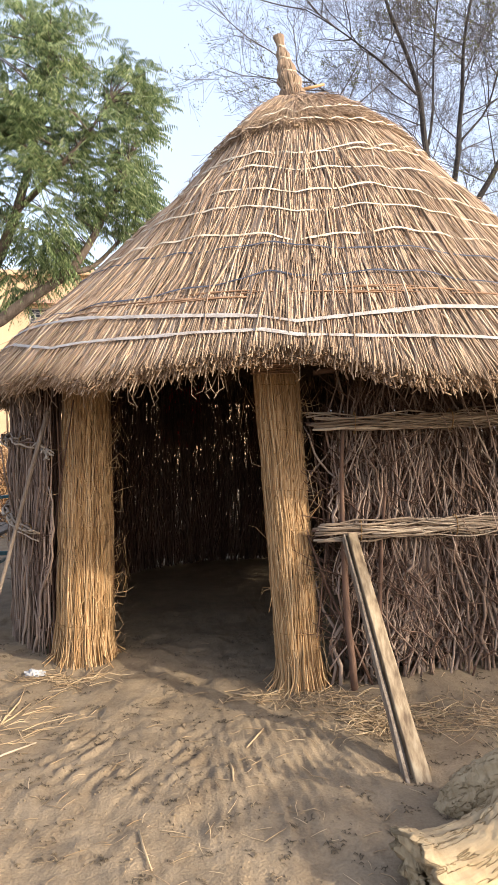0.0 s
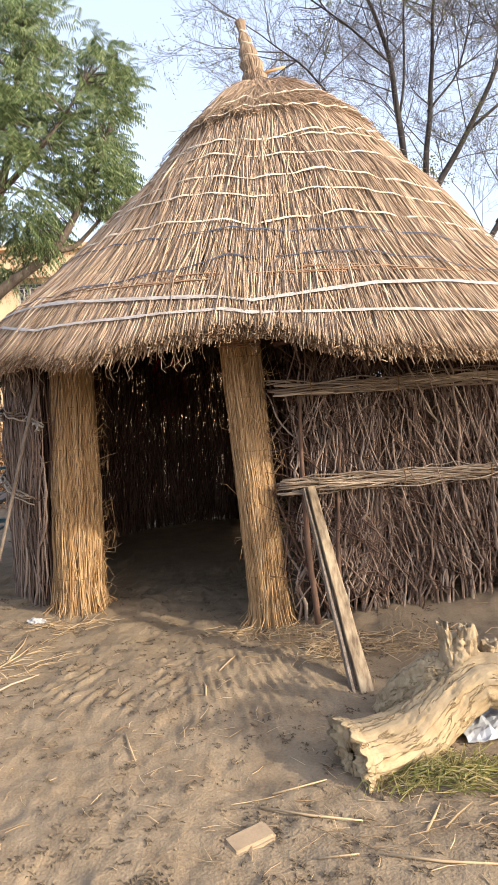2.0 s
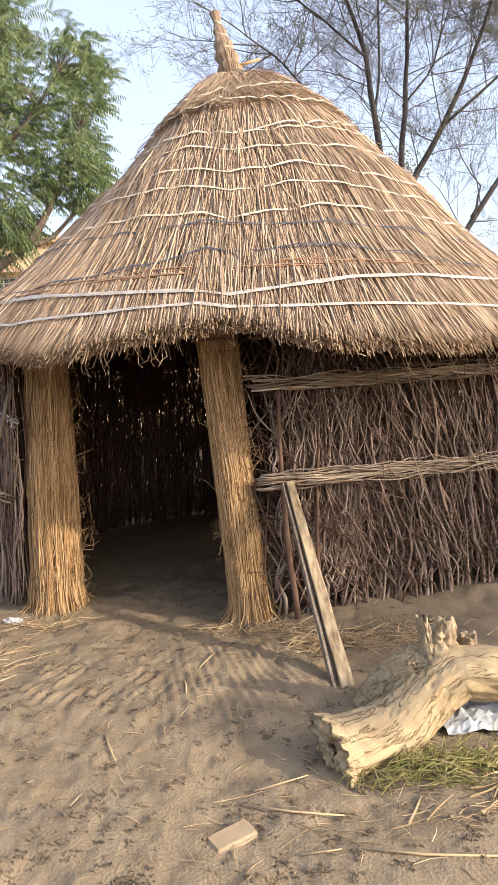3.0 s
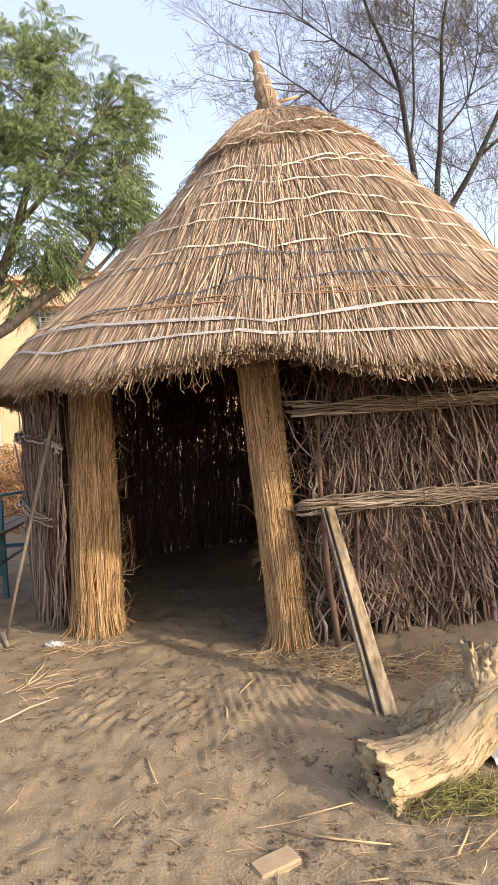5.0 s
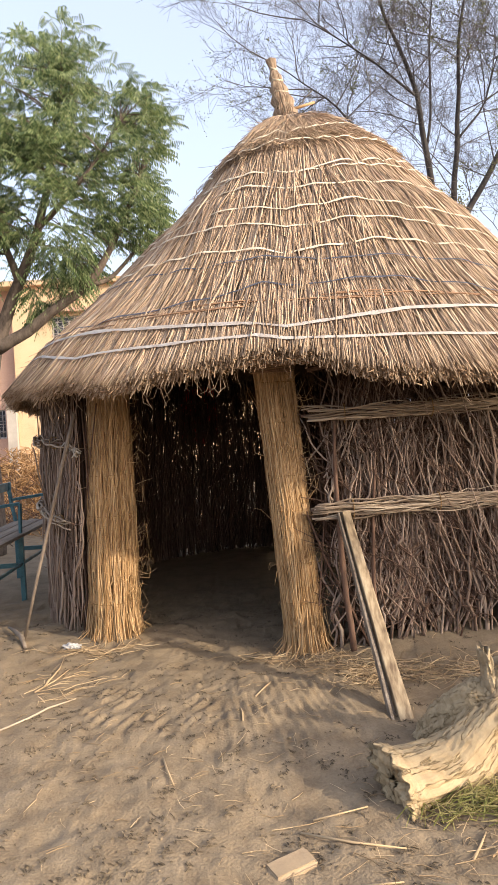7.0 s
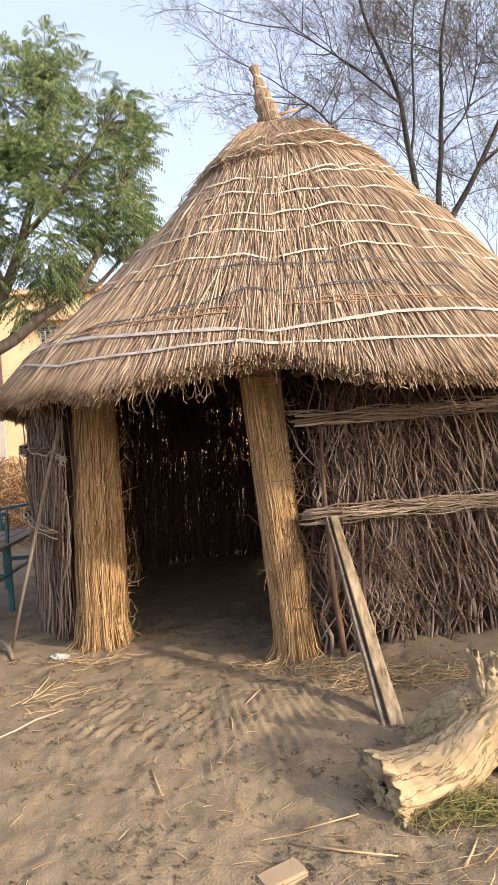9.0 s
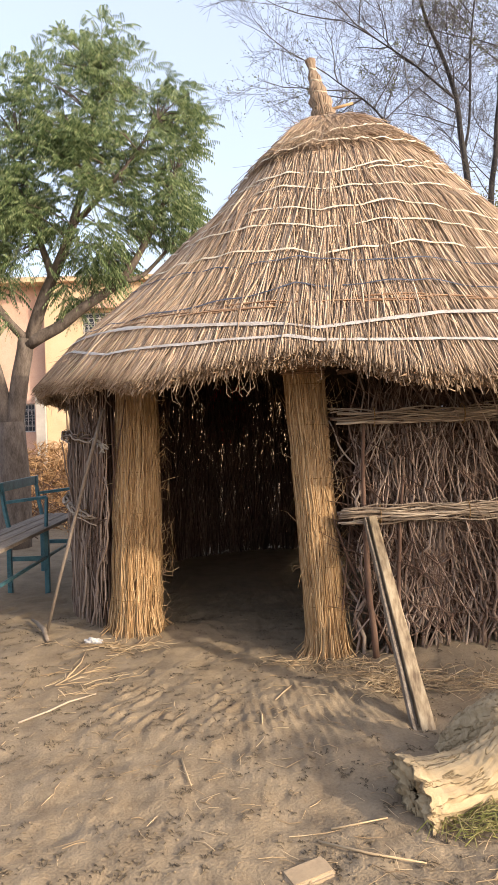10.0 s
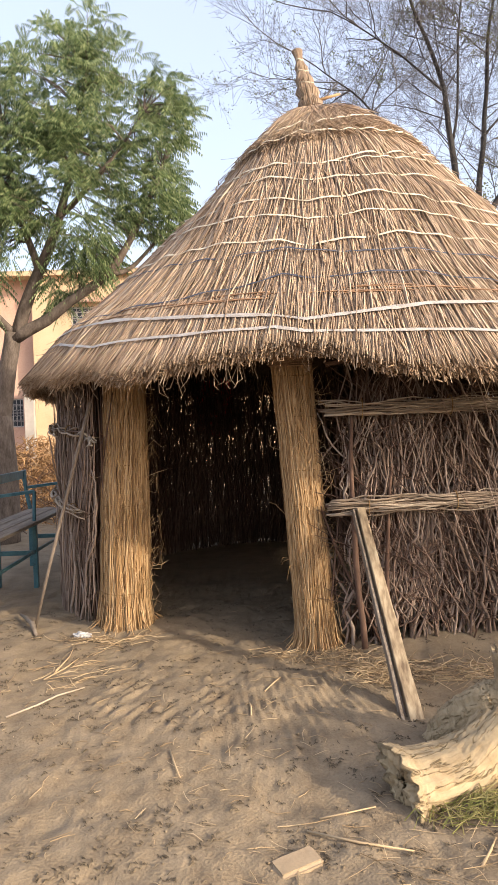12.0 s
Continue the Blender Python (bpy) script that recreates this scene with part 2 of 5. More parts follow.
def part(name, bag, mat, parent=None, label="", smooth=True, bevel=0.0):
    """One mesh object out of a bag, under a thing or a part."""
    ob = new(name, bag.mesh(name, mat, smooth) if isinstance(bag, Bag) else bag)
    if parent:
        ob.parent = parent
    if label:
        ob["label"] = label
    if bevel:
        md = ob.modifiers.new("edge", "BEVEL")
        md.width, md.segments = bevel, 2
    return ob


def thing(name, at, label, category, group=""):
    e = new(name)
    e.location = at
    e.empty_display_size = 0.1
    tagged(e, label, category, group)
    return e


def put(ob, m=None):
    """Keeps world coordinates of a mesh built in place under a parent that stands elsewhere."""
    p = ob.parent
    chain = []
    while p:
        chain.append(p)
        p = p.parent
    total = Matrix.Identity(4)
    for q in reversed(chain):
        total = total @ q.matrix_parent_inverse @ q.matrix_basis
    ob.matrix_parent_inverse = total.inverted()
    if m is not None:
        ob.matrix_basis = m
    return ob


def placed(name, bag, mat, parent, label="", smooth=True, bevel=0.0, m=None):
    return put(part(name, bag, mat, parent, label, smooth, bevel), m)


R = random.Random(7)


def uni(a, b):
    return R.uniform(a, b)


# ---- ground ----
def smooth_step(a, b, x):
    t = min(1.0, max(0.0, (x - a) / (b - a)))
    return t * t * (3 - 2 * t)


def ground_height(x, y):
    d = math.hypot(x - 0.7, y - 4.5)
    z = 0.0
    near = 1 - smooth_step(6, 14, d)
    if near > 0:
        z += near * 0.030 * noise.noise((x * 0.8, y * 0.8, 1.0))
        close = (1 - smooth_step(2.3, 3.4, abs(x - 0.05))) * (1 - smooth_step(2.2, 3.2, abs(y - 3.5)))
        if close > 0:
            z += close * (0.02 * noise.noise((x * 3.1, y * 3.1, 4.0)) + 0.010 * noise.noise((x * 8, y * 8, 9.0)) + 0.006 * abs(noise.noise((x * 17, y * 17, 2.0))) + 0.003 * noise.noise((x * 34, y * 34, 6.0)))
            # old footprints and scuffs
            z -= close * 0.013 * smooth_step(0.22, 0.5, noise.noise((x * 5.5 + 3, y * 4.5, 12.0)))
            z += close * 0.005 * noise.noise((x * 24, y * 24, 15.0))
        # scraped earth before the doorway, with furrows that fan out from it
        scrape = math.exp(-((x - 0.3) / 0.36) ** 4 - ((y - 3.16) / 0.52) ** 4)
        z += scrape * (0.016 + 0.0064 * (1 - 2 * abs(math.sin((x + (0.11 + 0.2 * (x - 0.2)) * (y - 3.2)) * 64 + 1.1 * noise.noise((x * 2.2, y * 2.2, 0.0))))) * (0.75 + 1.0 * noise.noise((x * 6, y * 4, 7.0))) + 0.004 * noise.noise((x * 30, y * 30, 3.0)))
        old = math.exp(-((x + 0.4) / 0.36) ** 4 - ((y - 3.3) / 0.33) ** 4)
        torn = smooth_step(-0.1, 0.2, noise.noise((x * 4, y * 4, 5.0))) * smooth_step(-0.25, 0.2, noise.noise((x * 10, y * 10, 2.0)))
        z += old * (0.006 + torn * (0.013 * (1 - 2 * abs(math.sin((x * 0.86 - y * 0.5) * 42 + 1.6 * noise.noise((x * 2.2, y * 2.2, 3.0))))) + 0.012 * noise.noise((x * 26, y * 26, 8.0))))
        # earth banked against the brushwood wall
        bank = math.exp(-((y - 4.12) / 0.26) ** 2) * (1 - smooth_step(2.4, 3.0, x))
        z += bank * smooth_step(0.55, 1.0, x) * (0.05 + 0.014 * noise.noise((x * 9, y * 9, 21.0)) + 0.008 * noise.noise((x * 22, y * 22, 23.0)))
    return z


def ticks(lo, hi, step, far_lo, far_hi):
    mid = list(np.arange(lo, hi + 1e-6, step))
    a, s, left = lo, step, []
    while a > far_lo:
        s *= 1.22
        a -= s
        left.append(a)
    b, s, right = hi, step, []
    while b < far_hi:
        s *= 1.22
        b += s
        right.append(b)
    return left[::-1] + mid + right


def build_ground():
    xs, ys = ticks(-2.3, 2.2, 0.022, -900, 900), ticks(1.5, 5.6, 0.022, -900, 900)
    xs = [x for x in xs if x < -0.9 or x > 0.7] + list(np.arange(-0.9, 0.7, 0.011))
    xs.sort()
    bag = Bag()
    for y in ys:
        for x in xs:
            bag.v.append((x, y, ground_height(x, y)))
    w = len(xs)
    for j in range(len(ys) - 1):
        for i in range(w - 1):
            bag.f.append((j * w + i, j * w + i + 1, (j + 1) * w + i + 1, (j + 1) * w + i))
    ob = part("ground", bag, M_sand)
    tagged(ob, "dry trampled sandy ground with scraped furrows before the hut", "ground", kind="structure")


build_ground()

# ---- the hut ----
AX, AY = 0.74, 5.78                     # roof axis
WALL_AZ = [-180, -90, -62, -52, -8, 15, 35, 44, 60, 90, 180]
WALL_R = [2.1, 2.2, 2.1, 2.08, 1.80, 1.83, 2.03, 2.18, 2.2, 2.15, 2.1]    # the wall is flattened towards the yard
DOOR_R, DOOR_L = -6.5, -53.0            # degrees round the axis, 0 towards -y, positive towards +x
ROOF_R = [0.0, 0.16, 0.28, 0.52, 0.77, 1.04, 1.26, 1.455, 1.74, 1.97, 2.16, 2.36, 2.50]
ROOF_Z = [3.98, 3.955, 3.905, 3.78, 3.56, 3.31, 3.05, 2.86, 2.49, 2.21, 2.03, 1.80, 1.66]


def roof_z(r):
    if r > 2.5:
        return 1.66 - (r - 2.5) * 1.1
    return float(np.interp(r, ROOF_R, ROOF_Z))


def eave_radius(az):
    lift = math.exp(-((az + 12) / 9.0) ** 2)
    return 2.49 - 0.075 * lift - 0.04 * smooth_step(-30, -44, az) * (1 - smooth_step(-55, -70, az)) - 0.03 * smooth_step(-46, -72, az) + 0.045 * smooth_step(-6, 12, az) + 0.02 * math.sin(az * 0.11) + 0.012 * math.sin(az * 0.37 + 1)


def on_roof(az, r, lift=0.0):
    """A point over the roof: azimuth in degrees, distance from the axis, and height along the surface's normal."""
    a = radians(az)
    z = roof_z(r)
    w = (az + 180) % 360 - 180
    slim = smooth_step(-20, -62, w) if w > -110 else smooth_step(-178, -140, w)
    flare = smooth_step(28, 62, w) * (1 - smooth_step(120, 150, w)) * smooth_step(1.55, 2.3, r)
    rr = r * (1 - 0.215 * slim * smooth_step(0.15, 0.6, r) * (1 - smooth_step(0.9, 2.2, r)) + 0.045 * flare) + lift * 0.72
    return Vector((AX + rr * math.sin(a), AY - rr * math.cos(a), z + lift * 0.69))


hut = thing("hut", (AX, AY, 0), "round brushwood hut with conical straw thatch and open doorway", "hut")


def build_roof():
    # the packed straw under the loose stalks, toned dark for the gaps: outer skin, eave lip and underside
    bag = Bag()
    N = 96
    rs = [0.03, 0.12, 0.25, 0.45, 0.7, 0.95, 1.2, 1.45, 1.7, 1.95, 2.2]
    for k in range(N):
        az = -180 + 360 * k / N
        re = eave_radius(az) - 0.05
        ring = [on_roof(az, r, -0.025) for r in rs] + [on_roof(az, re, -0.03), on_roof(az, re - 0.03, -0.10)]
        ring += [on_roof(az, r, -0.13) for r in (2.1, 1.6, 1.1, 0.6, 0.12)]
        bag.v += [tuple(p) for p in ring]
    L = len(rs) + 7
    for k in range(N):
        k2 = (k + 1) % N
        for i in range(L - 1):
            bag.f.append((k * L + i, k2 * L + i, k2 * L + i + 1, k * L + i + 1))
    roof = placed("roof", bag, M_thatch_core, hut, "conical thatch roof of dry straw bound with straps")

    # loose stalks
    bag = Bag()

    def stalk(az, r0, length, lift, lean, width, droop=0.0, ramp=1.0, reach=0.0):
        end = eave_radius(az) + reach + R.gauss(0.0, 0.012)
        length = min(length, max(0.05, (end - r0) / 0.68))
        pts = []
        bow = uni(-0.008, 0.008)
        for i in range(4):
            t = i / 3
            r = r0 + length * t * 0.68
            a = az + math.degrees(lean * length * t / max(0.35, r0 + 0.3))
            p = on_roof(a, r, lift * (0.4 + 0.6 * t if ramp == 1.0 else t ** ramp) + bow * math.sin(t * 3.1))
            p.z -= droop * t * t
            pts.append(p)
        bag.tube(pts, [width, width, width * 0.95, width * 0.7], 3, twist=uni(0, 2))

    ends = Bag()

    def mat_of_ends():
        for i in range(9500):
            az = uni(-112, 112)
            p = on_roof(az, eave_radius(az) + R.gauss(-0.012, 0.012) + 0.015 * noise.noise((az * 0.9, 1.0, 4.0)), uni(-0.095, -0.012))
            a = radians(az)
            d = Vector((math.sin(a), -math.cos(a), 0)) * uni(0.1, 1.0) + Vector((R.gauss(0, 0.6), R.gauss(0, 0.6), R.gauss(-0.25, 0.45)))
            q = p + d.normalized() * uni(0.012, 0.045)
            ends.tube([p, q], [uni(0.0022, 0.0038), uni(0.0016, 0.003)], 4)

    for i in range(19000):
        front = R.random() < 0.88
        az = uni(-115, 115) if front else uni(115, 245)
        r = math.sqrt(uni(0.0, 1.0)) * 2.3 + 0.02
        drift = 0.13 * noise.noise((az * 0.10, r * 1.6, 3.0)) + 0.08 * noise.noise((az * 0.35, r * 2.5, 8.0))
        thick = uni(0.0022, 0.0052) if R.random() < 0.8 else uni(0.005, 0.0078)
        stalk(az, r, uni(0.3, 0.95), uni(-0.016, 0.014), drift + R.gauss(0, 0.075), thick)
    # broad pale stalks laid on last
    for i in range(1500):
        az = uni(-105, 105)
        r = uni(0.55, 2.0)
        stalk(az, r, uni(0.35, 0.9), uni(0.008, 0.02), 0.1 * noise.noise((az * 0.1, r * 1.6, 3.0)) + R.gauss(0, 0.11), uni(0.004, 0.0072))
    # the seam where two lengths of thatch meet
    for i in range(420):
        az = R.gauss(-9.5, 2.6)
        r = uni(0.6, 2.1)
        stalk(az, r, uni(0.25, 0.7), uni(0.008, 0.026), R.gauss(0, 0.07), uni(0.003, 0.0062))
    # a heavier fringe at the eave, cut off square
    for i in range(9500):
        az = uni(-125, 125)
        re = eave_radius(az)
        deep = uni(0.0, 1.0)
        stalk(az, re - uni(0.10, 0.34), 1.0, 0.007 - 0.082 * deep, R.gauss(0, 0.08), uni(0.0028, 0.0056), uni(0, 0.006), reach=0.022 * deep - 0.012 + 0.02 * noise.noise((az * 0.9, 1.0, 4.0)) + (0.03 if R.random() < 0.05 else 0))
    # brown matted ends along the lip
    mat_of_ends()
    # stray stalks that hang below the eave
    for i in range(300):
        az = uni(-58, -14) if i % 2 else uni(-100, 90)
        re = eave_radius(az) - uni(0.03, 0.2)
        a, b = on_roof(az, re, -0.08), None
        b = a + Vector((uni(-0.07, 0.07), uni(-0.05, 0.05), -uni(0.04, 0.16)))
        c = b + Vector((uni(-0.04, 0.04), uni(-0.03, 0.03), -uni(0.0, 0.05)))
        bag.tube([a, b, c], [0.0023, 0.002, 0.0012], 3, cap=False)
    # the cap course, whose ragged lower edge stands proud
    for i in range(4200):
        az = uni(-140, 140)
        edge = 1.03 - 0.15 * smooth_step(-8, 0, az) - 0.2 * smooth_step(-40, -65, az) + 0.03 * math.sin(az * 0.13 + 0.6) + 0.03 * math.sin(az * 0.41) + R.gauss(0, 0.022)
        r = uni(0.03, 0.8)
        length = (edge - r) / 0.68 * (uni(0.94, 1.0) if R.random() < 0.75 else uni(0.5, 1.0))
        stalk(az, r, length, uni(0.012, 0.068) * (0.2 + 0.8 * smooth_step(-60, -25, az)) * (1 - 0.5 * smooth_step(35, 65, az)), R.gauss(0, 0.13), uni(0.0022, 0.0045), 0.0, 1.6)
    # matted ends under that edge
    for i in range(900):
        az = uni(-42, 40)
        edge = 1.0 - 0.15 * smooth_step(-8, 0, az) + 0.03 * math.sin(az * 0.13 + 0.6) + 0.03 * math.sin(az * 0.41) + R.gauss(0, 0.02)
        p = on_roof(az, edge, uni(0.02, 0.06))
        q = on_roof(az + uni(-3, 3), edge + uni(-0.01, 0.05), uni(0.01, 0.075))
        bag.tube([p, (p + q) / 2 + Vector((0, 0, uni(-0.01, 0.015))), q], [0.0026, 0.0024, 0.0016], 3, cap=False)
    # stalks that stick out along the outline
    for i in range(520):
        az = R.choice((-1, 1)) * uni(50, 110)
        r = uni(0.2, 2.3)
        p = on_roof(az, r, 0.0)
        q = on_roof(az + uni(-4, 4), r + uni(0.05, 0.14), uni(0.02, 0.06))
        bag.tube([p, q], [0.0025, 0.0012], 3, cap=False)
    lip = placed("eave_lip", ends, M_lip, roof, "brown cut straw ends matted along the eave")
    tagged(lip, kind="stuff")
    ob = placed("thatch_stalk", bag, M_thatch, roof, "loose dry straw stalks of the thatch")
    tagged(ob, kind="stuff")

    # straps round the thatch: heights at -40, -20, -8, 10, 35 degrees, half width, material
    rows = [
        ((3.46, 3.46, 3.49, 3.55, 3.65), 0.0085, M_strip), ((3.28, 3.32, 3.36, 3.38, 3.43), 0.0085, M_strip),
        ((3.10, 3.12, 3.08, 3.15, 3.26), 0.010, M_strip), ((3.09, 3.11, 3.075, 3.11, 3.19), 0.0085, M_strip),
        ((2.95, 2.98, 2.92, 2.95, 2.98), 0.0085, M_strip), ((2.78, 2.80, 2.73, 2.79, 2.71), 0.009, M_strip),
        ((2.68, 2.65, 2.58, 2.64, 2.59), 0.0085, M_strip), ((2.48, 2.44, 2.39, 2.46, 2.41), 0.009, M_strip),
        ((2.39, 2.36, 2.34, 2.33, 2.27), 0.0065, M_bluecord), ((2.06, 2.12, 2.16, 2.16, 2.06), 0.0065, M_bluecord),
        ((2.01, 1.94, 1.89, 1.95, 1.97), 0.014, M_strap), ((1.84, 1.85, 1.83, 1.80, 1.76), 0.0115, M_strap)]
    for row, (zs, half, mat) in enumerate(rows):
        bag = Bag()
        pts = []
        knots = [-180 + 14 * k + uni(-5, 5) for k in range(27)]
        knot_z = [uni(-0.011, 0.011) for k in knots]
        for k in range(361):
            az = -180 + 1.0 * k
            z = float(np.interp(az, (-180, -58, -43, -20, -13, -9, 8, 35, 180), (zs[4], zs[0] + (0.09 if row == 11 else 0), zs[0], zs[1], zs[2] + 0.022, zs[2] - 0.012, zs[3], zs[4], zs[4])))
            z += float(np.interp(az, knots, knot_z)) + 0.002 * noise.noise((az * 0.9, row * 2.7, 3))
            r = float(np.interp(-z, [-q for q in ROOF_Z], ROOF_R))
            proud = (0.021 if z < 3.27 else 0.050) + (0.006 if half > 0.011 else 0.024) * noise.noise((az * 0.17, row * 1.7, 8))
            wid = half * (0.92 + 0.6 * noise.noise((az * 0.13, row * 5.0, 5)) + 0.6 * noise.noise((az * 0.9, row * 5.0, 1)))
            p = on_roof(az, r, proud)
            a = radians(az)
            down = Vector((0.68 * math.sin(a), -0.68 * math.cos(a), -0.73))
            out = Vector((0.73 * math.sin(a), -0.73 * math.cos(a), 0.68))
            pts.append((p - down * wid, p + out * 0.0012, p + down * wid, p - out * 0.003))
        for q in pts:
            bag.v += [tuple(v) for v in q]
        for k in range(360):
            for j in range(4):
                j2 = (j + 1) % 4
                bag.f.append((k * 4 + j, k * 4 + j2, k * 4 + 4 + j2, k * 4 + 4 + j))
        placed("strap", bag, mat, roof, smooth=False, label={M_strap: "broad white plastic strap", M_strip: "pale flat straw strip", M_bluecord: "thin dark blue cord"}[mat])

    # brown reeds pushed under the lower straps
    for a0, a1, z in ((-48, -15, 2.03), (-26, 4, 2.035), (-4, 30, 2.045)):
        for k in range(4):
            bag = Bag()
            zz = z + 0.013 * k + uni(-0.006, 0.006)
            r = float(np.interp(-zz, [-q for q in ROOF_Z], ROOF_R))
            bag.tube([on_roof(a0 + (a1 - a0) * t + uni(-0.6, 0.6), r, 0.006 + 0.009 * math.sin(t * 9 + k * 2)) for t in np.linspace(0, 1, 18)], uni(0.0028, 0.0045), 4)
            placed("tucked_reed", bag, M_tuck, roof, "brown reed tucked under a strap")

    # rafters seen from below the eave
    for k in range(14):
        az = -175 + 26 * k + uni(-4, 4)
        bag = Bag()
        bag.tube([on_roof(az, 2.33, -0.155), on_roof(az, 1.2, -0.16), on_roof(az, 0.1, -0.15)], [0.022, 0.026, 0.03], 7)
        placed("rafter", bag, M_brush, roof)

    # finial of bound straw with two cross pegs
    base, tip = Vector((AX - 0.03, AY - 0.08, 3.95)), Vector((AX - 0.14, AY - 0.02, 4.49))
    bag = Bag()
    prof = ((0, 0.085), (0.12, 0.105), (0.22, 0.075), (0.32, 0.098), (0.42, 0.066), (0.51, 0.074), (0.62, 0.046), (0.71, 0.052), (0.82, 0.026), (0.9, 0.03), (1.0, 0.042))
    for k in range(120):
        w = uni(0, 2 * math.pi)
        pts = []
        for t, r in prof:
            c = base.lerp(tip, t)
            rr = r * (0.93 + 0.1 * R.random())
            pts.append(c + Vector((math.cos(w) * rr, math.sin(w) * rr, uni(-0.006, 0.006) if t == 1.0 else 0)))
            w += uni(-0.06, 0.06)
        bag.tube(pts, 0.0058, 3, cap=False)
    bag.tube([base.lerp(tip, t) for t, r in prof], [r * 0.9 for t, r in prof], 10)
    fin = placed("finial", bag, M_thatch, hut, "bound straw finial with cross pegs")
    for t, r in ((0.06, 0.085), (0.22, 0.074), (0.42, 0.068), (0.62, 0.05), (0.82, 0.031)):
        bag = Bag()
        c = base.lerp(tip, t)
        for s in range(2):
            off = Vector((0, 0, 0.012 * s))
            bag.tube([c + off + Vector((math.cos(w) * r, math.sin(w) * r, 0.01 * math.sin(w * 2 + s))) for w in np.linspace(0, 2 * math.pi, 15)], 0.006, 4, cap=False)
        placed("binding", bag, M_strip, fin)
    for a, b, r, mat in (((-0.12, -0.14, 4.035), (0.0, -0.10, 4.07), 0.014, M_plank), ((-0.25, -0.14, 3.925), (-0.05, -0.12, 3.995), 0.010, M_tool), ((0.02, -0.14, 4.02), (0.2, -0.1, 4.085), 0.013, M_reed)):
        bag = Bag()
        bag.tube([Vector((AX, AY, 0)) + Vector(a), Vector((AX, AY, 0)) + Vector(b)], [r, r * 0.85], 6)
        placed("peg", bag, mat, fin)


build_roof()


def round_wall(az, off=0.0):
    """A point of the wall's plan, off metres outside its middle line."""
    a = radians(az)
    r = float(np.interp((az + 180) % 360 - 180, WALL_AZ, WALL_R)) + off
    return AX + r * math.sin(a), AY - r * math.cos(a)


def wavy(h, r, sides=5, bend=0.05, rings=9, forks=0):
    """One crooked branch standing on the origin, h metres high, with side shoots."""
    bag = Bag()
    ph, ph2 = uni(0, 6.3), uni(0, 6.3)
    amp, amp2 = uni(0.1, 0.7) * bend, uni(0.2, 1) * bend
    pts, rad = [], []
    x = 0.0
    for i in range(rings):
        t = i / (rings - 1)
        pts.append((x + amp * math.sin(t * 5 + ph) - amp * math.sin(ph), amp2 * 0.25 * math.sin(t * 4 + ph2), h * t))
        x += R.gauss(0, bend * 0.28)
        rad.append(r * (1.2 - 0.7 * t) * uni(0.88, 1.12))
    bag.tube(pts, rad, sides)
    for k in range(forks):
        i = R.randint(2, rings - 4)
        p, s = Vector(pts[i]), R.choice((-1, 1))
        L = uni(0.1, 0.3) * h
        q = [p]
        d = Vector((s * uni(0.35, 0.8), uni(-0.02, 0.02), 1)).normalized()
        for j in range(3):
            q.append(q[-1] + d * (L / 3))
            d = (d + Vector((-s * uni(0.0, 0.25), 0, 0.1))).normalized()
        bag.tube(q, [rad[i] * f for f in (0.75, 0.6, 0.5, 0.3)], 4, cap=False)
    return bag


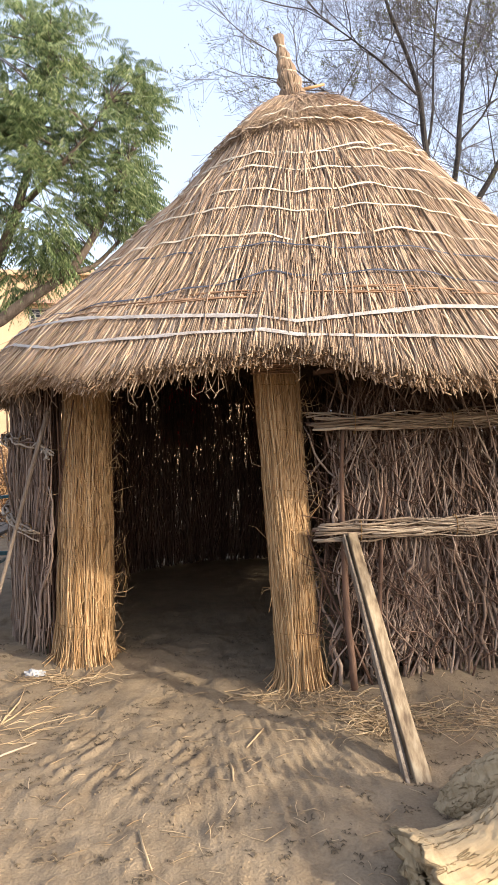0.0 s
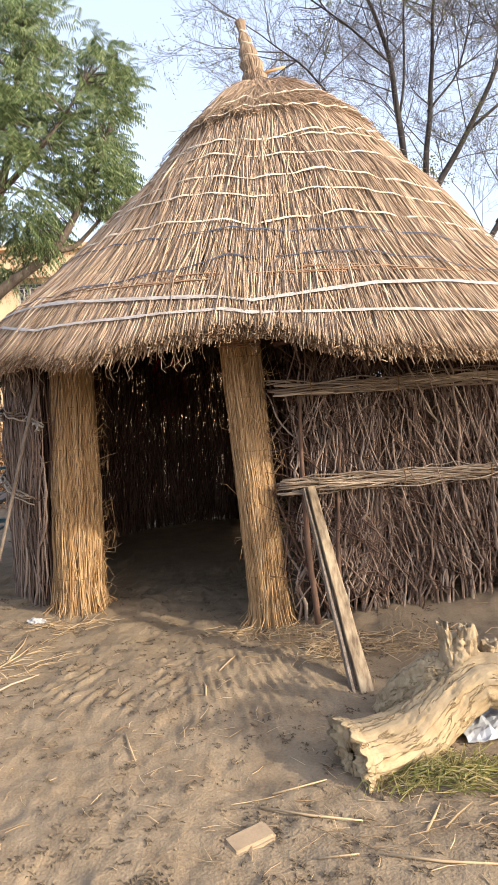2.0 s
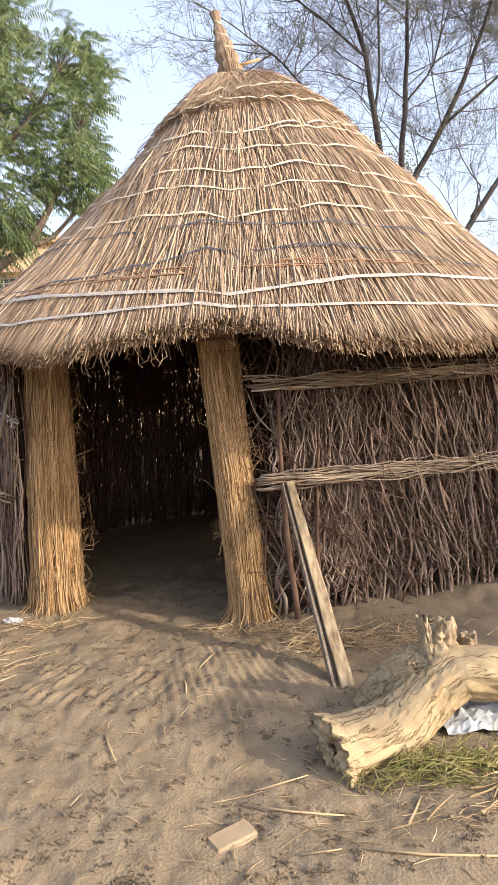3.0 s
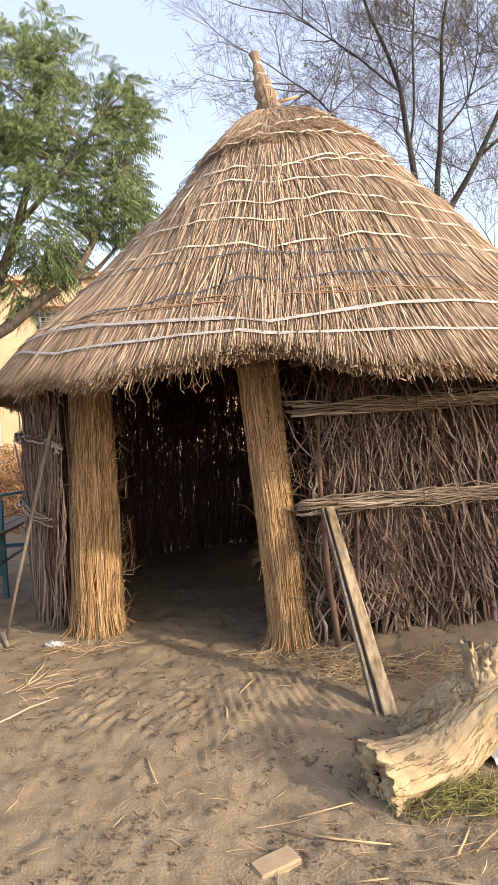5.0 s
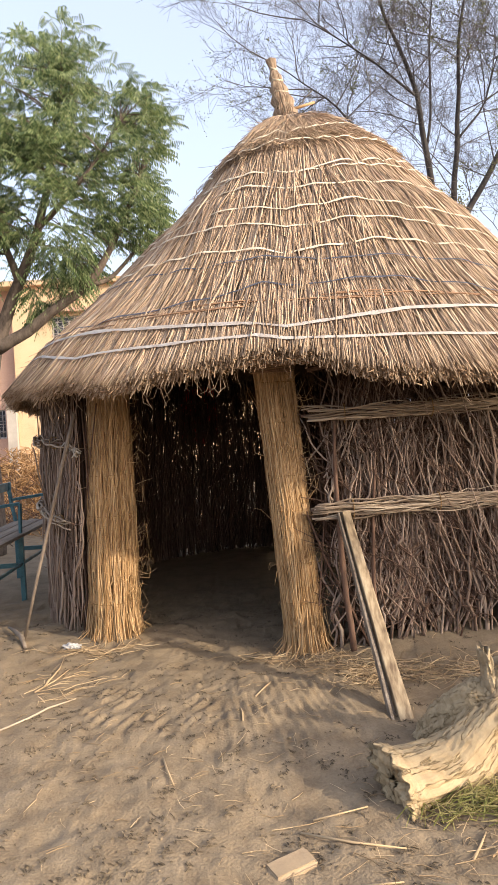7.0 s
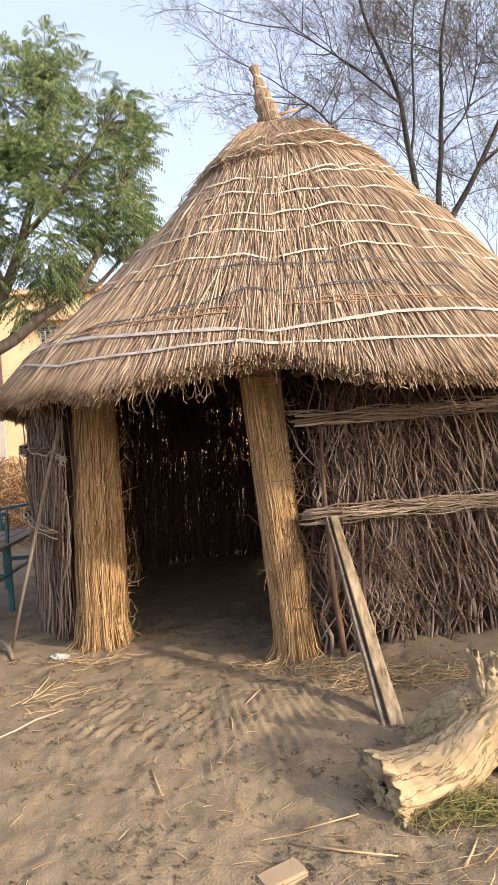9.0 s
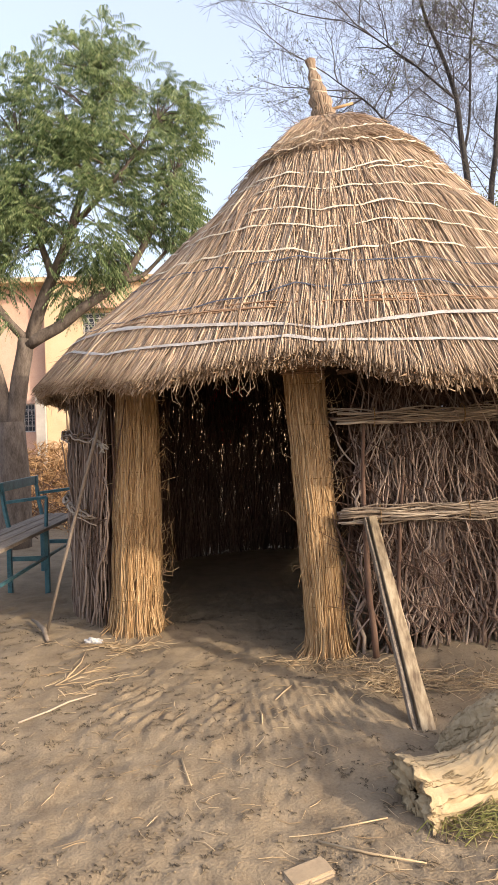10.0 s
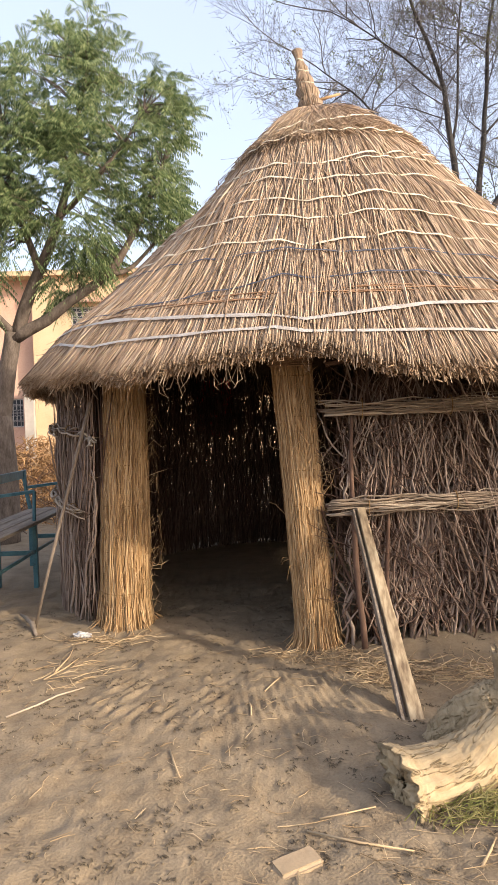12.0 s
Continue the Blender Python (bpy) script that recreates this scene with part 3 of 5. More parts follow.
def build_wall():
    span = 360 - (DOOR_R - DOOR_L)
    bag = Bag()
    # inner layers all the way round, joined; their dark tone deepens the shaded gaps
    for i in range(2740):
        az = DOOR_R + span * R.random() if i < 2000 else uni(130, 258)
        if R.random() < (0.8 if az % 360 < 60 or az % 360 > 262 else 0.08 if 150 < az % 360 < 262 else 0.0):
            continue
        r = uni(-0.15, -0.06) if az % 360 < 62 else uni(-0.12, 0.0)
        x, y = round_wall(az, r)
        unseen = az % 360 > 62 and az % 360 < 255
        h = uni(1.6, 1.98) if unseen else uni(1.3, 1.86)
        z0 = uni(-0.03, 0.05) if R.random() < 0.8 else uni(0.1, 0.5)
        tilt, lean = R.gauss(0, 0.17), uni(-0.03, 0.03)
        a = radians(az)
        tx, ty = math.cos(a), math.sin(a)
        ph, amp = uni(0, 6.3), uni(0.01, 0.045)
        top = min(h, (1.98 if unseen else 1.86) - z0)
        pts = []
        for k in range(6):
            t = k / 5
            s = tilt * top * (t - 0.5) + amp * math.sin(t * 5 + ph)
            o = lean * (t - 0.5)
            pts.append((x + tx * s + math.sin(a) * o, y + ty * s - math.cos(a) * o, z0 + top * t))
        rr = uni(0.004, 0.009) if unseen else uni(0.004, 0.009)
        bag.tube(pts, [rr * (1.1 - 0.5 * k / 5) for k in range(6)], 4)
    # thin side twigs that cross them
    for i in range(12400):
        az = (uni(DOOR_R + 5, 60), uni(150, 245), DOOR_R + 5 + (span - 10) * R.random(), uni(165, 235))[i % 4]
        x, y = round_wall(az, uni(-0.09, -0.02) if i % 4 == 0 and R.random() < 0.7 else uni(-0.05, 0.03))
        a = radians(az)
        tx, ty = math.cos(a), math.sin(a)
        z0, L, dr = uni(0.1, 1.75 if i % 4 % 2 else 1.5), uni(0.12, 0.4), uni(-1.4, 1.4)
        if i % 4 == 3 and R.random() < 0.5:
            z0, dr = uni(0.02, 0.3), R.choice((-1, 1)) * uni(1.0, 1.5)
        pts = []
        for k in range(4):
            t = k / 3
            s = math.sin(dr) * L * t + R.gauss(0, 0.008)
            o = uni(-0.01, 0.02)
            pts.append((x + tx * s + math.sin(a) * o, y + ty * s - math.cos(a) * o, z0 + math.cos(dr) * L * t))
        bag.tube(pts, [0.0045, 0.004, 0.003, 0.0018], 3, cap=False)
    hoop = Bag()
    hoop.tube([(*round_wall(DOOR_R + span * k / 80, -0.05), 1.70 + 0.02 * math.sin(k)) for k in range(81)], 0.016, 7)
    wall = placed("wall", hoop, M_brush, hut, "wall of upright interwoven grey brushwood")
    ob = placed("brushwood", bag, M_brush, wall, "tangled brushwood filling, coloured dark for the shade between branches")
    tagged(ob, kind="stuff")
    # a joined outer layer of lighter crooked branches
    bag = Bag()
    for i in range(1250):
        az = uni(-4, 58) if i < 540 else uni(-94, -57)
        x, y = round_wall(az, uni(-0.01, 0.03))
        a = radians(az)
        tx, ty = math.cos(a), math.sin(a)
        L, z0 = (uni(0.25, 0.8), uni(0.0, 1.3)) if i < 540 else (uni(0.4, 1.0), uni(-0.03, 1.1))
        L = min(L, 1.7 - z0)
        dr = (R.gauss(0, 0.45) if i < 540 else R.gauss(0, 0.14)) if i % 3 or i >= 540 else R.choice((-1, 1)) * uni(0.3, 0.8) if az > 10 or az < -72 else uni(0.02, 0.2) * (1 if az > -20 else -1)
        if -20 < az < 12:
            dr = 0.45 * abs(dr)
        ph, amp = uni(0, 6.3), uni(0.015, 0.05)
        bends = 5 if i < 540 else uni(7, 10)
        pts = [(x + tx * (math.sin(dr) * L * t + amp * math.sin(t * bends + ph)), y + ty * (math.sin(dr) * L * t + amp * math.sin(t * bends + ph)), z0 + L * t) for t in np.linspace(0, 1, 7)]
        rr = uni(0.0026, 0.0062)
        bag.tube(pts, [rr * (1.1 - 0.6 * k / 6) for k in range(7)], 4)
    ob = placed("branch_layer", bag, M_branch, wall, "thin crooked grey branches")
    tagged(ob, kind="stuff")
    # the outer branches, one by one, on the stretches that face the approach
    shapes = [wavy(1.0, R.choice((0.005, 0.006, 0.007, 0.0085, 0.0115)) * uni(0.9, 1.1), 6, 0.11, 14, R.choice((0, 1, 2, 3))).mesh("stick", M_stick) for i in range(40)]
    crooked = [wavy(1.0, uni(0.0055, 0.0095), 6, 0.17, 16, R.choice((0, 1, 2))).mesh("stick", M_stick) for i in range(16)]
    for i in range(298):
        az = uni(-4.5, 55) if i < 168 else uni(-95, -63)
        h = uni(1.2, 1.74) if R.random() < 0.5 else uni(0.4, 0.9)
        x, y = round_wall(az, uni(-0.05, -0.005) if h > 1 else uni(-0.01, 0.025))
        if i >= 168:
            x, y = round_wall(az, uni(0.0, 0.035))
        z0 = uni(-0.12, 0.0)
        most = 6.0 if h > 1 else 24.0
        if h < 1.2:
            z0 = uni(0.0, 1.7 - h)
        st = new("stick", R.choice(shapes if i < 168 else crooked))
        st.parent = wall
        m = pose(x, y, z0 + ground_height(x, y) * 0.5, R.gauss(0, 0.7), max(-most if az > 6 or az < -50 else -0.5, min(most if az > -50 or az < -70 else 0.5, R.gauss(0, 11.0))), az) @ Matrix.Diagonal((R.choice((-1, 1)) * uni(0.8, 1.25) * max(0.6, min(1.0, h)), uni(0.8, 1.2), h, 1))
        put(st, m)
    # two stout poles in the wall beside the doorway
    for x, y, h, r, tilt in ((0.72, 3.92, 1.42, 0.018, -1.5), (0.86, 3.93, 1.1, 0.014, 2.0)):
        b = wavy(h, r, 8, 0.02, 9)
        placed("pole", b, M_brush, wall, m=pose(x, y, -0.02, 0, tilt, 0))


build_wall()


def band(z_of, az0, az1, rods, spread, out, rmin, rmax, label):
    """A horizontal bundle of rods bound against the wall."""
    heart = Bag()
    heart.tube([(*round_wall(az0 + (az1 - az0) * k / 24, out - 0.012), z_of(az0 + (az1 - az0) * k / 24)) for k in range(25)], spread * 0.2, 6)
    b = placed("wattle_band", heart, M_brush, hut, label)
    for k in range(4):
        tie = Bag()
        az = az0 + (az1 - az0) * (0.12 + 0.25 * k)
        x, y = round_wall(az, out)
        o = Vector((math.sin(radians(az)), -math.cos(radians(az)), 0))
        c = Vector((x, y, z_of(az)))
        tie.tube([c + o * (0.03 * math.cos(w)) + Vector((0, 0, (spread + 0.012) * math.sin(w))) for w in np.linspace(0, 2 * math.pi, 13)], 0.003, 4, cap=False)
        placed("tie", tie, M_reed_core, b)
    for i in range(rods):
        bag = Bag()
        a0 = az0 + uni(0, 1.5)
        a1 = az1 - (uni(0, 4) if R.random() < 0.6 else uni(5, (az1 - az0) * 0.45))
        if R.random() < 0.35:
            a0 += uni(2, (az1 - az0) * 0.3)
        n = max(8, int(abs(a1 - a0) / 2.2))
        ph, amp = uni(0, 6), uni(0.009, 0.024)
        off = (i + 0.5) / rods * 2 - 1
        pts, rad = [], []
        r0 = uni(rmin, rmax)
        for k in range(n + 1):
            t = k / n
            az = a0 + (a1 - a0) * t
            x, y = round_wall(az, out + 0.016 * math.sin(t * 11 + ph * 2) + 0.012 * (1 - off * off))
            pts.append((x, y, z_of(az) + spread * off * (0.85 + 0.25 * math.sin(az * 0.16 + i)) + amp * math.sin(t * 9 + ph) + 0.009 * math.sin(t * 29 + ph * 3)))
            rad.append(r0 * (1.1 - 0.45 * t))
        bag.tube(pts, rad, 6)
        placed("rod", bag, M_rod, b)
    return b


band(lambda az: 1.425 + 0.0006 * az, -8.0, 56, 24, 0.046, 0.078, 0.0032, 0.0058, "horizontal bundle of thin rods tied across the wall")
band(lambda az: 0.862 + 0.0002 * az, -7.2, 56, 24, 0.048, 0.078, 0.0032, 0.006, "horizontal bundle of pale rods tied across the wall")
band(lambda az: 1.38 - 0.0012 * (az + 90), -104, -55, 7, 0.03, 0.085, 0.007, 0.011, "loose bundle of rods tied across the wall")
band(lambda az: 0.80 - 0.0022 * (az + 60), -100, -55, 6, 0.028, 0.085, 0.007, 0.012, "loose bundle of pale rods tied across the wall")

band(lambda az: 1.43, 150, 245, 10, 0.045, -0.02, 0.006, 0.009, "bundle of rods tied across the far wall")
band(lambda az: 0.89, 150, 245, 16, 0.085, -0.02, 0.006, 0.009, "broad bundle of rods tied across the far wall")


def reed_post(top, bottom, radii, count, label, ties):
    """A thick upright bundle of reeds, splayed at its foot."""
    top, bottom = Vector(top), Vector(bottom)
    bag = Bag()
    ts = (0, 0.06, 0.2, 0.4, 0.6, 0.8, 0.92, 1.0)
    rr = [float(np.interp(t, (0, 0.12, 0.5, 1.0), radii)) for t in ts]
    bag.tube([bottom.lerp(top, t) for t in ts], [r * 0.86 for r in rr], 18)
    post = placed("reed_post", bag, M_reed_core, hut, label)
    bag = Bag()
    for i in range(count):
        w = uni(0, 2 * math.pi)
        depth = uni(0.86, 1.02)
        t0, t1 = 0.0, 1.0
        u = R.random()
        if u < 0.35:
            t0 = uni(0.05, 0.6)
        elif u < 0.6:
            t1 = uni(0.5, 0.97)
        pts = []
        for k in range(11):
            t = t0 + (t1 - t0) * k / 10
            r = float(np.interp(t, (0, 0.12, 0.5, 1.0), radii)) * depth * (1 + 0.035 * math.cos(t * 2 * math.pi * (ties - 1) / 0.78))
            if t < 0.06:
                r *= 1 + uni(-0.04, 0.12) * (1 - t / 0.06)
            c = bottom.lerp(top, t)
            pts.append(c + Vector((math.cos(w) * r, math.sin(w) * r, 0)))
            w += R.gauss(0, 0.075)
        g = uni(0.0026, 0.0058)
        bag.tube(pts, [g] * 10 + [g * 0.7], 3, cap=False)
    # short slanting blades and sheaths pressed against the bundle
    for i in range(count // 2):
        t, w = uni(0.0, 0.95), uni(0, 2 * math.pi)
        L, slant = uni(0.06, 0.3), R.gauss(0, 0.55)
        pts = []
        for k in range(4):
            q = min(1.0, t + L * k / 3 / 1.8)
            r = float(np.interp(q, (0, 0.12, 0.5, 1.0), radii)) * (1.01 + 0.03 * math.sin(k * 2.0 + i))
            c = bottom.lerp(top, q)
            ww = w + slant * k / 3
            pts.append(c + Vector((math.cos(ww) * r, math.sin(ww) * r, 0)))
        bag.tube(pts, [0.0022, 0.0034, 0.003, 0.0014], 3, cap=False)
    # frayed reeds that stand off
    for i in range(95):
        t = uni(0.02, 0.92)
        w = uni(-1.0, 0.6) if R.random() < 0.7 else uni(0, 6.3)
        r = float(np.interp(t, (0, 0.12, 0.5, 1.0), radii))
        c = bottom.lerp(top, t)
        d = Vector((math.cos(w), math.sin(w), 0))
        L = uni(0.05, 0.2)
        bag.tube([c + d * r, c + d * (r + L * 0.4) + Vector((0, 0, L * uni(-0.2, 0.8))), c + d * (r + L * uni(0.3, 0.8)) + Vector((0, 0, L * uni(-0.7, 0.9)))], [0.0024, 0.002, 0.0009], 3, cap=False)
    for i in range(45):
        w = uni(0, 6.3)
        d = Vector((math.cos(w), math.sin(w), 0))
        r = radii[0]
        bag.tube([bottom + d * r * 0.9 + Vector((0, 0, uni(0.1, 0.3))), bottom + d * r * uni(1.0, 1.1) + Vector((0, 0, 0.07)), bottom + d * r * uni(1.1, 1.6) + Vector((uni(-0.03, 0.03), 0, 0.008))], [0.004, 0.004, 0.003], 3, cap=False)
    ob = placed("reed", bag, M_reed, post, "golden dry reeds")
    tagged(ob, kind="stuff")
    for k in range(ties):
        t = 0.15 + 0.78 * k / max(1, ties - 1) + uni(-0.02, 0.02)
        c = bottom.lerp(top, t)
        r = float(np.interp(t, (0, 0.12, 0.5, 1.0), radii)) * 1.015
        bag = Bag()
        sl = uni(-0.015, 0.015)
        bag.tube([c + Vector((math.cos(w) * r, math.sin(w) * r, sl * math.sin(w))) for w in np.linspace(0, 2 * math.pi, 25)], 0.0028, 4, cap=False)
        placed("tie", bag, M_reed_core, post, "thin binding twine")


reed_post((0.335, 4.07, 1.80), (0.455, 4.08, -0.01), (0.136, 0.122, 0.116, 0.120), 620, "upright bundle of golden reeds bound into a door post", 6)
reed_post((-0.77, 4.68, 1.76), (-0.81, 4.64, -0.01), (0.180, 0.170, 0.162, 0.135), 820, "thick bundle of golden reeds bound into a door post", 6)

# the ring beam that rests on both posts, above the doorway
bag = Bag()
bag.tube([(-1.15, 4.75, 1.74), (-0.77, 4.62, 1.77), (-0.2, 4.25, 1.79), (0.35, 4.05, 1.81), (0.8, 3.98, 1.79)], [0.03, 0.034, 0.034, 0.034, 0.03], 8)
placed("lintel", bag, M_plank_dark, hut, "rough wooden pole over the doorway")

# brown reeds wound round the head of the door post
for k in range(16):
    z, ring = 1.70 + 0.0075 * k, Bag()
    wide = 0.129 + 0.004 * math.sin(k * 2.3)
    ring.tube([(0.338 + wide * math.cos(w), 4.07 + wide * math.sin(w), z + 0.008 * math.sin(w + k)) for w in np.linspace(0, 2 * math.pi, 25)], uni(0.0035, 0.0055), 5, cap=False)
    placed("wrapping", ring, M_tuck, hut, "brown reed wound round the head of the post")

# rag of twine knotted at the door post
bag = Bag()
for i in range(7):
    c = Vector((-0.99, 4.50, 1.30))
    pts = [c]
    for k in range(4):
        pts.append(pts[-1] + Vector((uni(-0.025, 0.03), uni(-0.02, 0.01), uni(-0.035, 0.02))))
    bag.tube(pts, [0.007, 0.009, 0.008, 0.006, 0.003], 5)
placed("rag", bag, M_concrete, hut, "grey rag knotted round a rod")

# ---- things before the hut ----
def on_ground(x, y, z=0.0):
    return Vector((x, y, ground_height(x, y) + z))


def build_log():
    """A crooked broken trunk: swept along its bends, furrowed along the grain."""
    log = thing("log", on_ground(0.9, 2.5), "crooked sun-bleached tree trunk lying on the sand", "log")
    n, sides = 150, 72

    def sweep(keys, seed, broken):
        """One stem: keys give the centre, the half breadth, the half height and the tilt of each section."""
        t_key = np.linspace(0, 1, len(keys))
        at = [[float(np.interp(t, t_key, [q[c] for q in keys])) for c in range(6)] for t in np.linspace(0, 1, n)]
        for _ in range(26):
            at = [at[0]] + [[(at[i - 1][c] + at[i][c] * 2 + at[i + 1][c]) / 4 for c in range(6)] for i in range(1, n - 1)] + [at[-1]]
        P = [Vector(q[:3]) for q in at]
        bag = Bag()
        for i, p in enumerate(P):
            t = i / (n - 1)
            d = (P[min(i + 1, n - 1)] - P[max(i - 1, 0)]).normalized()
            a = d.cross(Vector((0, 0, 1))).normalized()
            b = a.cross(d)
            wide, high, tilt = at[i][3], at[i][4], radians(at[i][5])
            e1, e2 = a * math.cos(tilt) - b * math.sin(tilt), a * math.sin(tilt) + b * math.cos(tilt)
            for k in range(sides):
                w = 2 * math.pi * k / sides
                cw, sw = math.cos(w + t * 1.5), math.sin(w + t * 1.5)
                f = 1 + 0.13 * noise.noise((cw * 1.3 + seed, sw * 1.3, t * 6)) + 0.08 * noise.noise((cw * 3.4, sw * 3.4 + seed, t * 7 + 2))
                crack = noise.noise((cw * 5.0, sw * 5.0 + seed, t * 3 + 9))
                f -= 0.10 * max(0.0, 1 - abs(crack) * 11) * smooth_step(-0.1, 0.2, noise.noise((cw, sw, t * 9 + 3)))
                f += 0.09 * abs(noise.noise((cw * 4.5, sw * 4.5 + seed, t * 8))) - 0.03 + 0.06 * noise.noise((cw * 6, sw * 6 + seed, t * 16)) + 0.04 * noise.noise((cw * 9, sw * 9, t * 40)) + 0.03 * noise.noise((cw * 17, sw * 17, t * 85))
                s = 0.0
                if broken and i < 16:
                    # the torn end: a lip along the top, nibbled away below
                    rim = 1 - i / 16
                    s = rim * (0.02 - 0.03 * noise.noise((cw * 2.2, sw * 2.2, 4.0)) - 0.03 * noise.noise((cw * 6, sw * 6, 1.0)) - 0.015 * noise.noise((cw * 15, sw * 15, 1.0)))
                    f *= 1 + rim * (0.10 * noise.noise((cw * 2.6, sw * 2.6, 6.0)) + 0.06 * noise.noise((cw * 8, sw * 8, 2.0)))
                q = p + e1 * (wide * f * math.cos(w)) + e2 * (high * f * math.sin(w)) + d * s
                bag.v.append((q.x, q.y, max(q.z, ground_height(q.x, q.y) - 0.03)))
        for i in range(n - 1):
            for k in range(sides):
                k2 = (k + 1) % sides
                bag.f.append((i * sides + k, i * sides + k2, (i + 1) * sides + k2, (i + 1) * sides + k))
        for i, sign in ((0, 1), (n - 1, -1)):
            prev = [i * sides + k for k in range(sides)]
            d = (P[1] - P[0]).normalized() if i == 0 else (P[-2] - P[-1]).normalized()
            for step in range(1, 7):
                cur = []
                for k in range(sides):
                    v = Vector(bag.v[i * sides + k])
                    q = v.lerp(P[i], step / 7) + d * (0.03 * noise.noise((v.y * 14 + step * 0.6, v.z * 14, 5.0)) + 0.02 * noise.noise((v.y * 40 + step, v.z * 40, 2.0)) + 0.006 * step)
                    bag.v.append(tuple(q))
                    cur.append(len(bag.v) - 1)
                for k in range(sides):
                    k2 = (k + 1) % sides
                    bag.f.append((prev[k], prev[k2], cur[k2], cur[k]) if sign < 0 else (prev[k2], prev[k], cur[k], cur[k2]))
                prev = cur
            bag.f.append(tuple(prev))
        return bag

    def grained(name, bag):
        ob = placed(name, bag, M_log, log)
        uv = ob.data.uv_layers.new(name="grain")
        for poly in ob.data.polygons:
            ks = [ob.data.loops[li].vertex_index for li in poly.loop_indices]
            seam = any(v % sides == 0 for v in ks) and any(v % sides == sides - 1 for v in ks)
            for li, v in zip(poly.loop_indices, ks):
                if v < n * sides:
                    k, i = v % sides, v // sides
                    uv.data[li].uv = ((sides if seam and k == 0 else k) / sides, i / n * 2.0)
                else:
                    uv.data[li].uv = (bag.v[v][0] * 2 + 0.3, bag.v[v][2] * 4)

    grained("trunk", sweep([(0.523, 2.305, 0.070, 0.152, 0.080, 27), (0.61, 2.335, 0.062, 0.130, 0.076, 25), (0.77, 2.41, 0.058, 0.126, 0.086, 20), (0.89, 2.475, 0.088, 0.118, 0.096, 10), (1.014, 2.53, 0.14, 0.112, 0.106, 0),
                           (1.13, 2.55, 0.205, 0.112, 0.112, 0), (1.27, 2.52, 0.205, 0.105, 0.108, 0), (1.47, 2.49, 0.17, 0.10, 0.10, 0), (1.75, 2.45, 0.13, 0.10, 0.10, 0), (2.3, 2.4, 0.085, 0.085, 0.085, 0)], 0.0, True))
    grained("root", sweep([(0.835, 2.81, -0.06, 0.085, 0.095, 0), (0.89, 2.74, 0.06, 0.095, 0.10, 0), (0.98, 2.66, 0.17, 0.10, 0.105, 0), (1.09, 2.585, 0.235, 0.10, 0.095, 0)], 5.0, False))
    # torn stub of a limb: ragged upright slabs of splintered wood
    for j, (dx, h, rx, ry, lean) in enumerate(((-0.046, 0.12, 0.024, 0.036, -0.3), (0.014, 0.105, 0.036, 0.042, 0.1), (-0.015, 0.07, 0.05, 0.05, 0.0), (0.105, 0.04, 0.032, 0.04, 0.2))):
        b = Bag()
        base = Vector((1.085 + dx, 2.585, 0.25))
        n2, s2 = 26, 36
        for i in range(n2):
            t = min(1.0, i / (n2 - 5))
            pinch = 1.0 if i < n2 - 4 else (0.75, 0.5, 0.25, 0.04)[i - n2 + 4]
            for k in range(s2):
                w = 2 * math.pi * k / s2
                cw, sw = math.cos(w), math.sin(w)
                top = h * (1 + 0.35 * noise.noise((cw * 1.6, sw * 1.6, j * 3.0)) + 0.3 * noise.noise((cw * 5, sw * 5, j * 3.0)))
                f = 1 + 0.28 * noise.noise((cw * 1.8 + j * 5, sw * 1.8, t * 2.0)) + 0.32 * noise.noise((cw * 3, sw * 3, t * 5 + j)) + 0.25 * noise.noise((cw * 11, sw * 11, t * 9 + j))
                f *= (1.5 - 0.55 * smooth_step(0, 0.6, t)) * pinch
                z = base.z + (0.055 + top) * t - (0.014 * (1 - pinch) + 0.012 * noise.noise((cw * 4 * pinch, sw * 4 * pinch, 7 + j)) * (1 - pinch))
                b.v.append((base.x + rx * f * cw + lean * h * t, base.y + ry * f * sw, z))
        for i in range(n2 - 1):
            for k in range(s2):
                k2 = (k + 1) % s2
                b.f.append((i * s2 + k, i * s2 + k2, (i + 1) * s2 + k2, (i + 1) * s2 + k))
        b.f.append(tuple((n2 - 1) * s2 + k for k in range(s2)))
        placed("broken_stub", b, M_wood, log)


build_log()


def build_brick():
    bm = bmesh.new()
    bmesh.ops.create_cube(bm, size=1)
    bmesh.ops.scale(bm, verts=bm.verts, vec=(0.157, 0.088, 0.05))
    bmesh.ops.bevel(bm, geom=bm.edges[:], offset=0.010, segments=3, affect="EDGES")
    bmesh.ops.subdivide_edges(bm, edges=[e for e in bm.edges if e.calc_length() > 0.03], cuts=5, use_grid_fill=True)
    for v in bm.verts:
        v.co += v.normal * 0.0018 * noise.noise(v.co * 25)
    me = bpy.data.meshes.new("brick")
    bm.to_mesh(me)
    bm.free()
    me.materials.append(M_brick)
    ob = new("brick", me)
    ob.matrix_world = pose(0.152, 2.012, ground_height(0.152, 2.012) - 0.006, 3, -2, 27)
    tagged(ob, "single buff clay brick half sunk in sand", "brick")


build_brick()


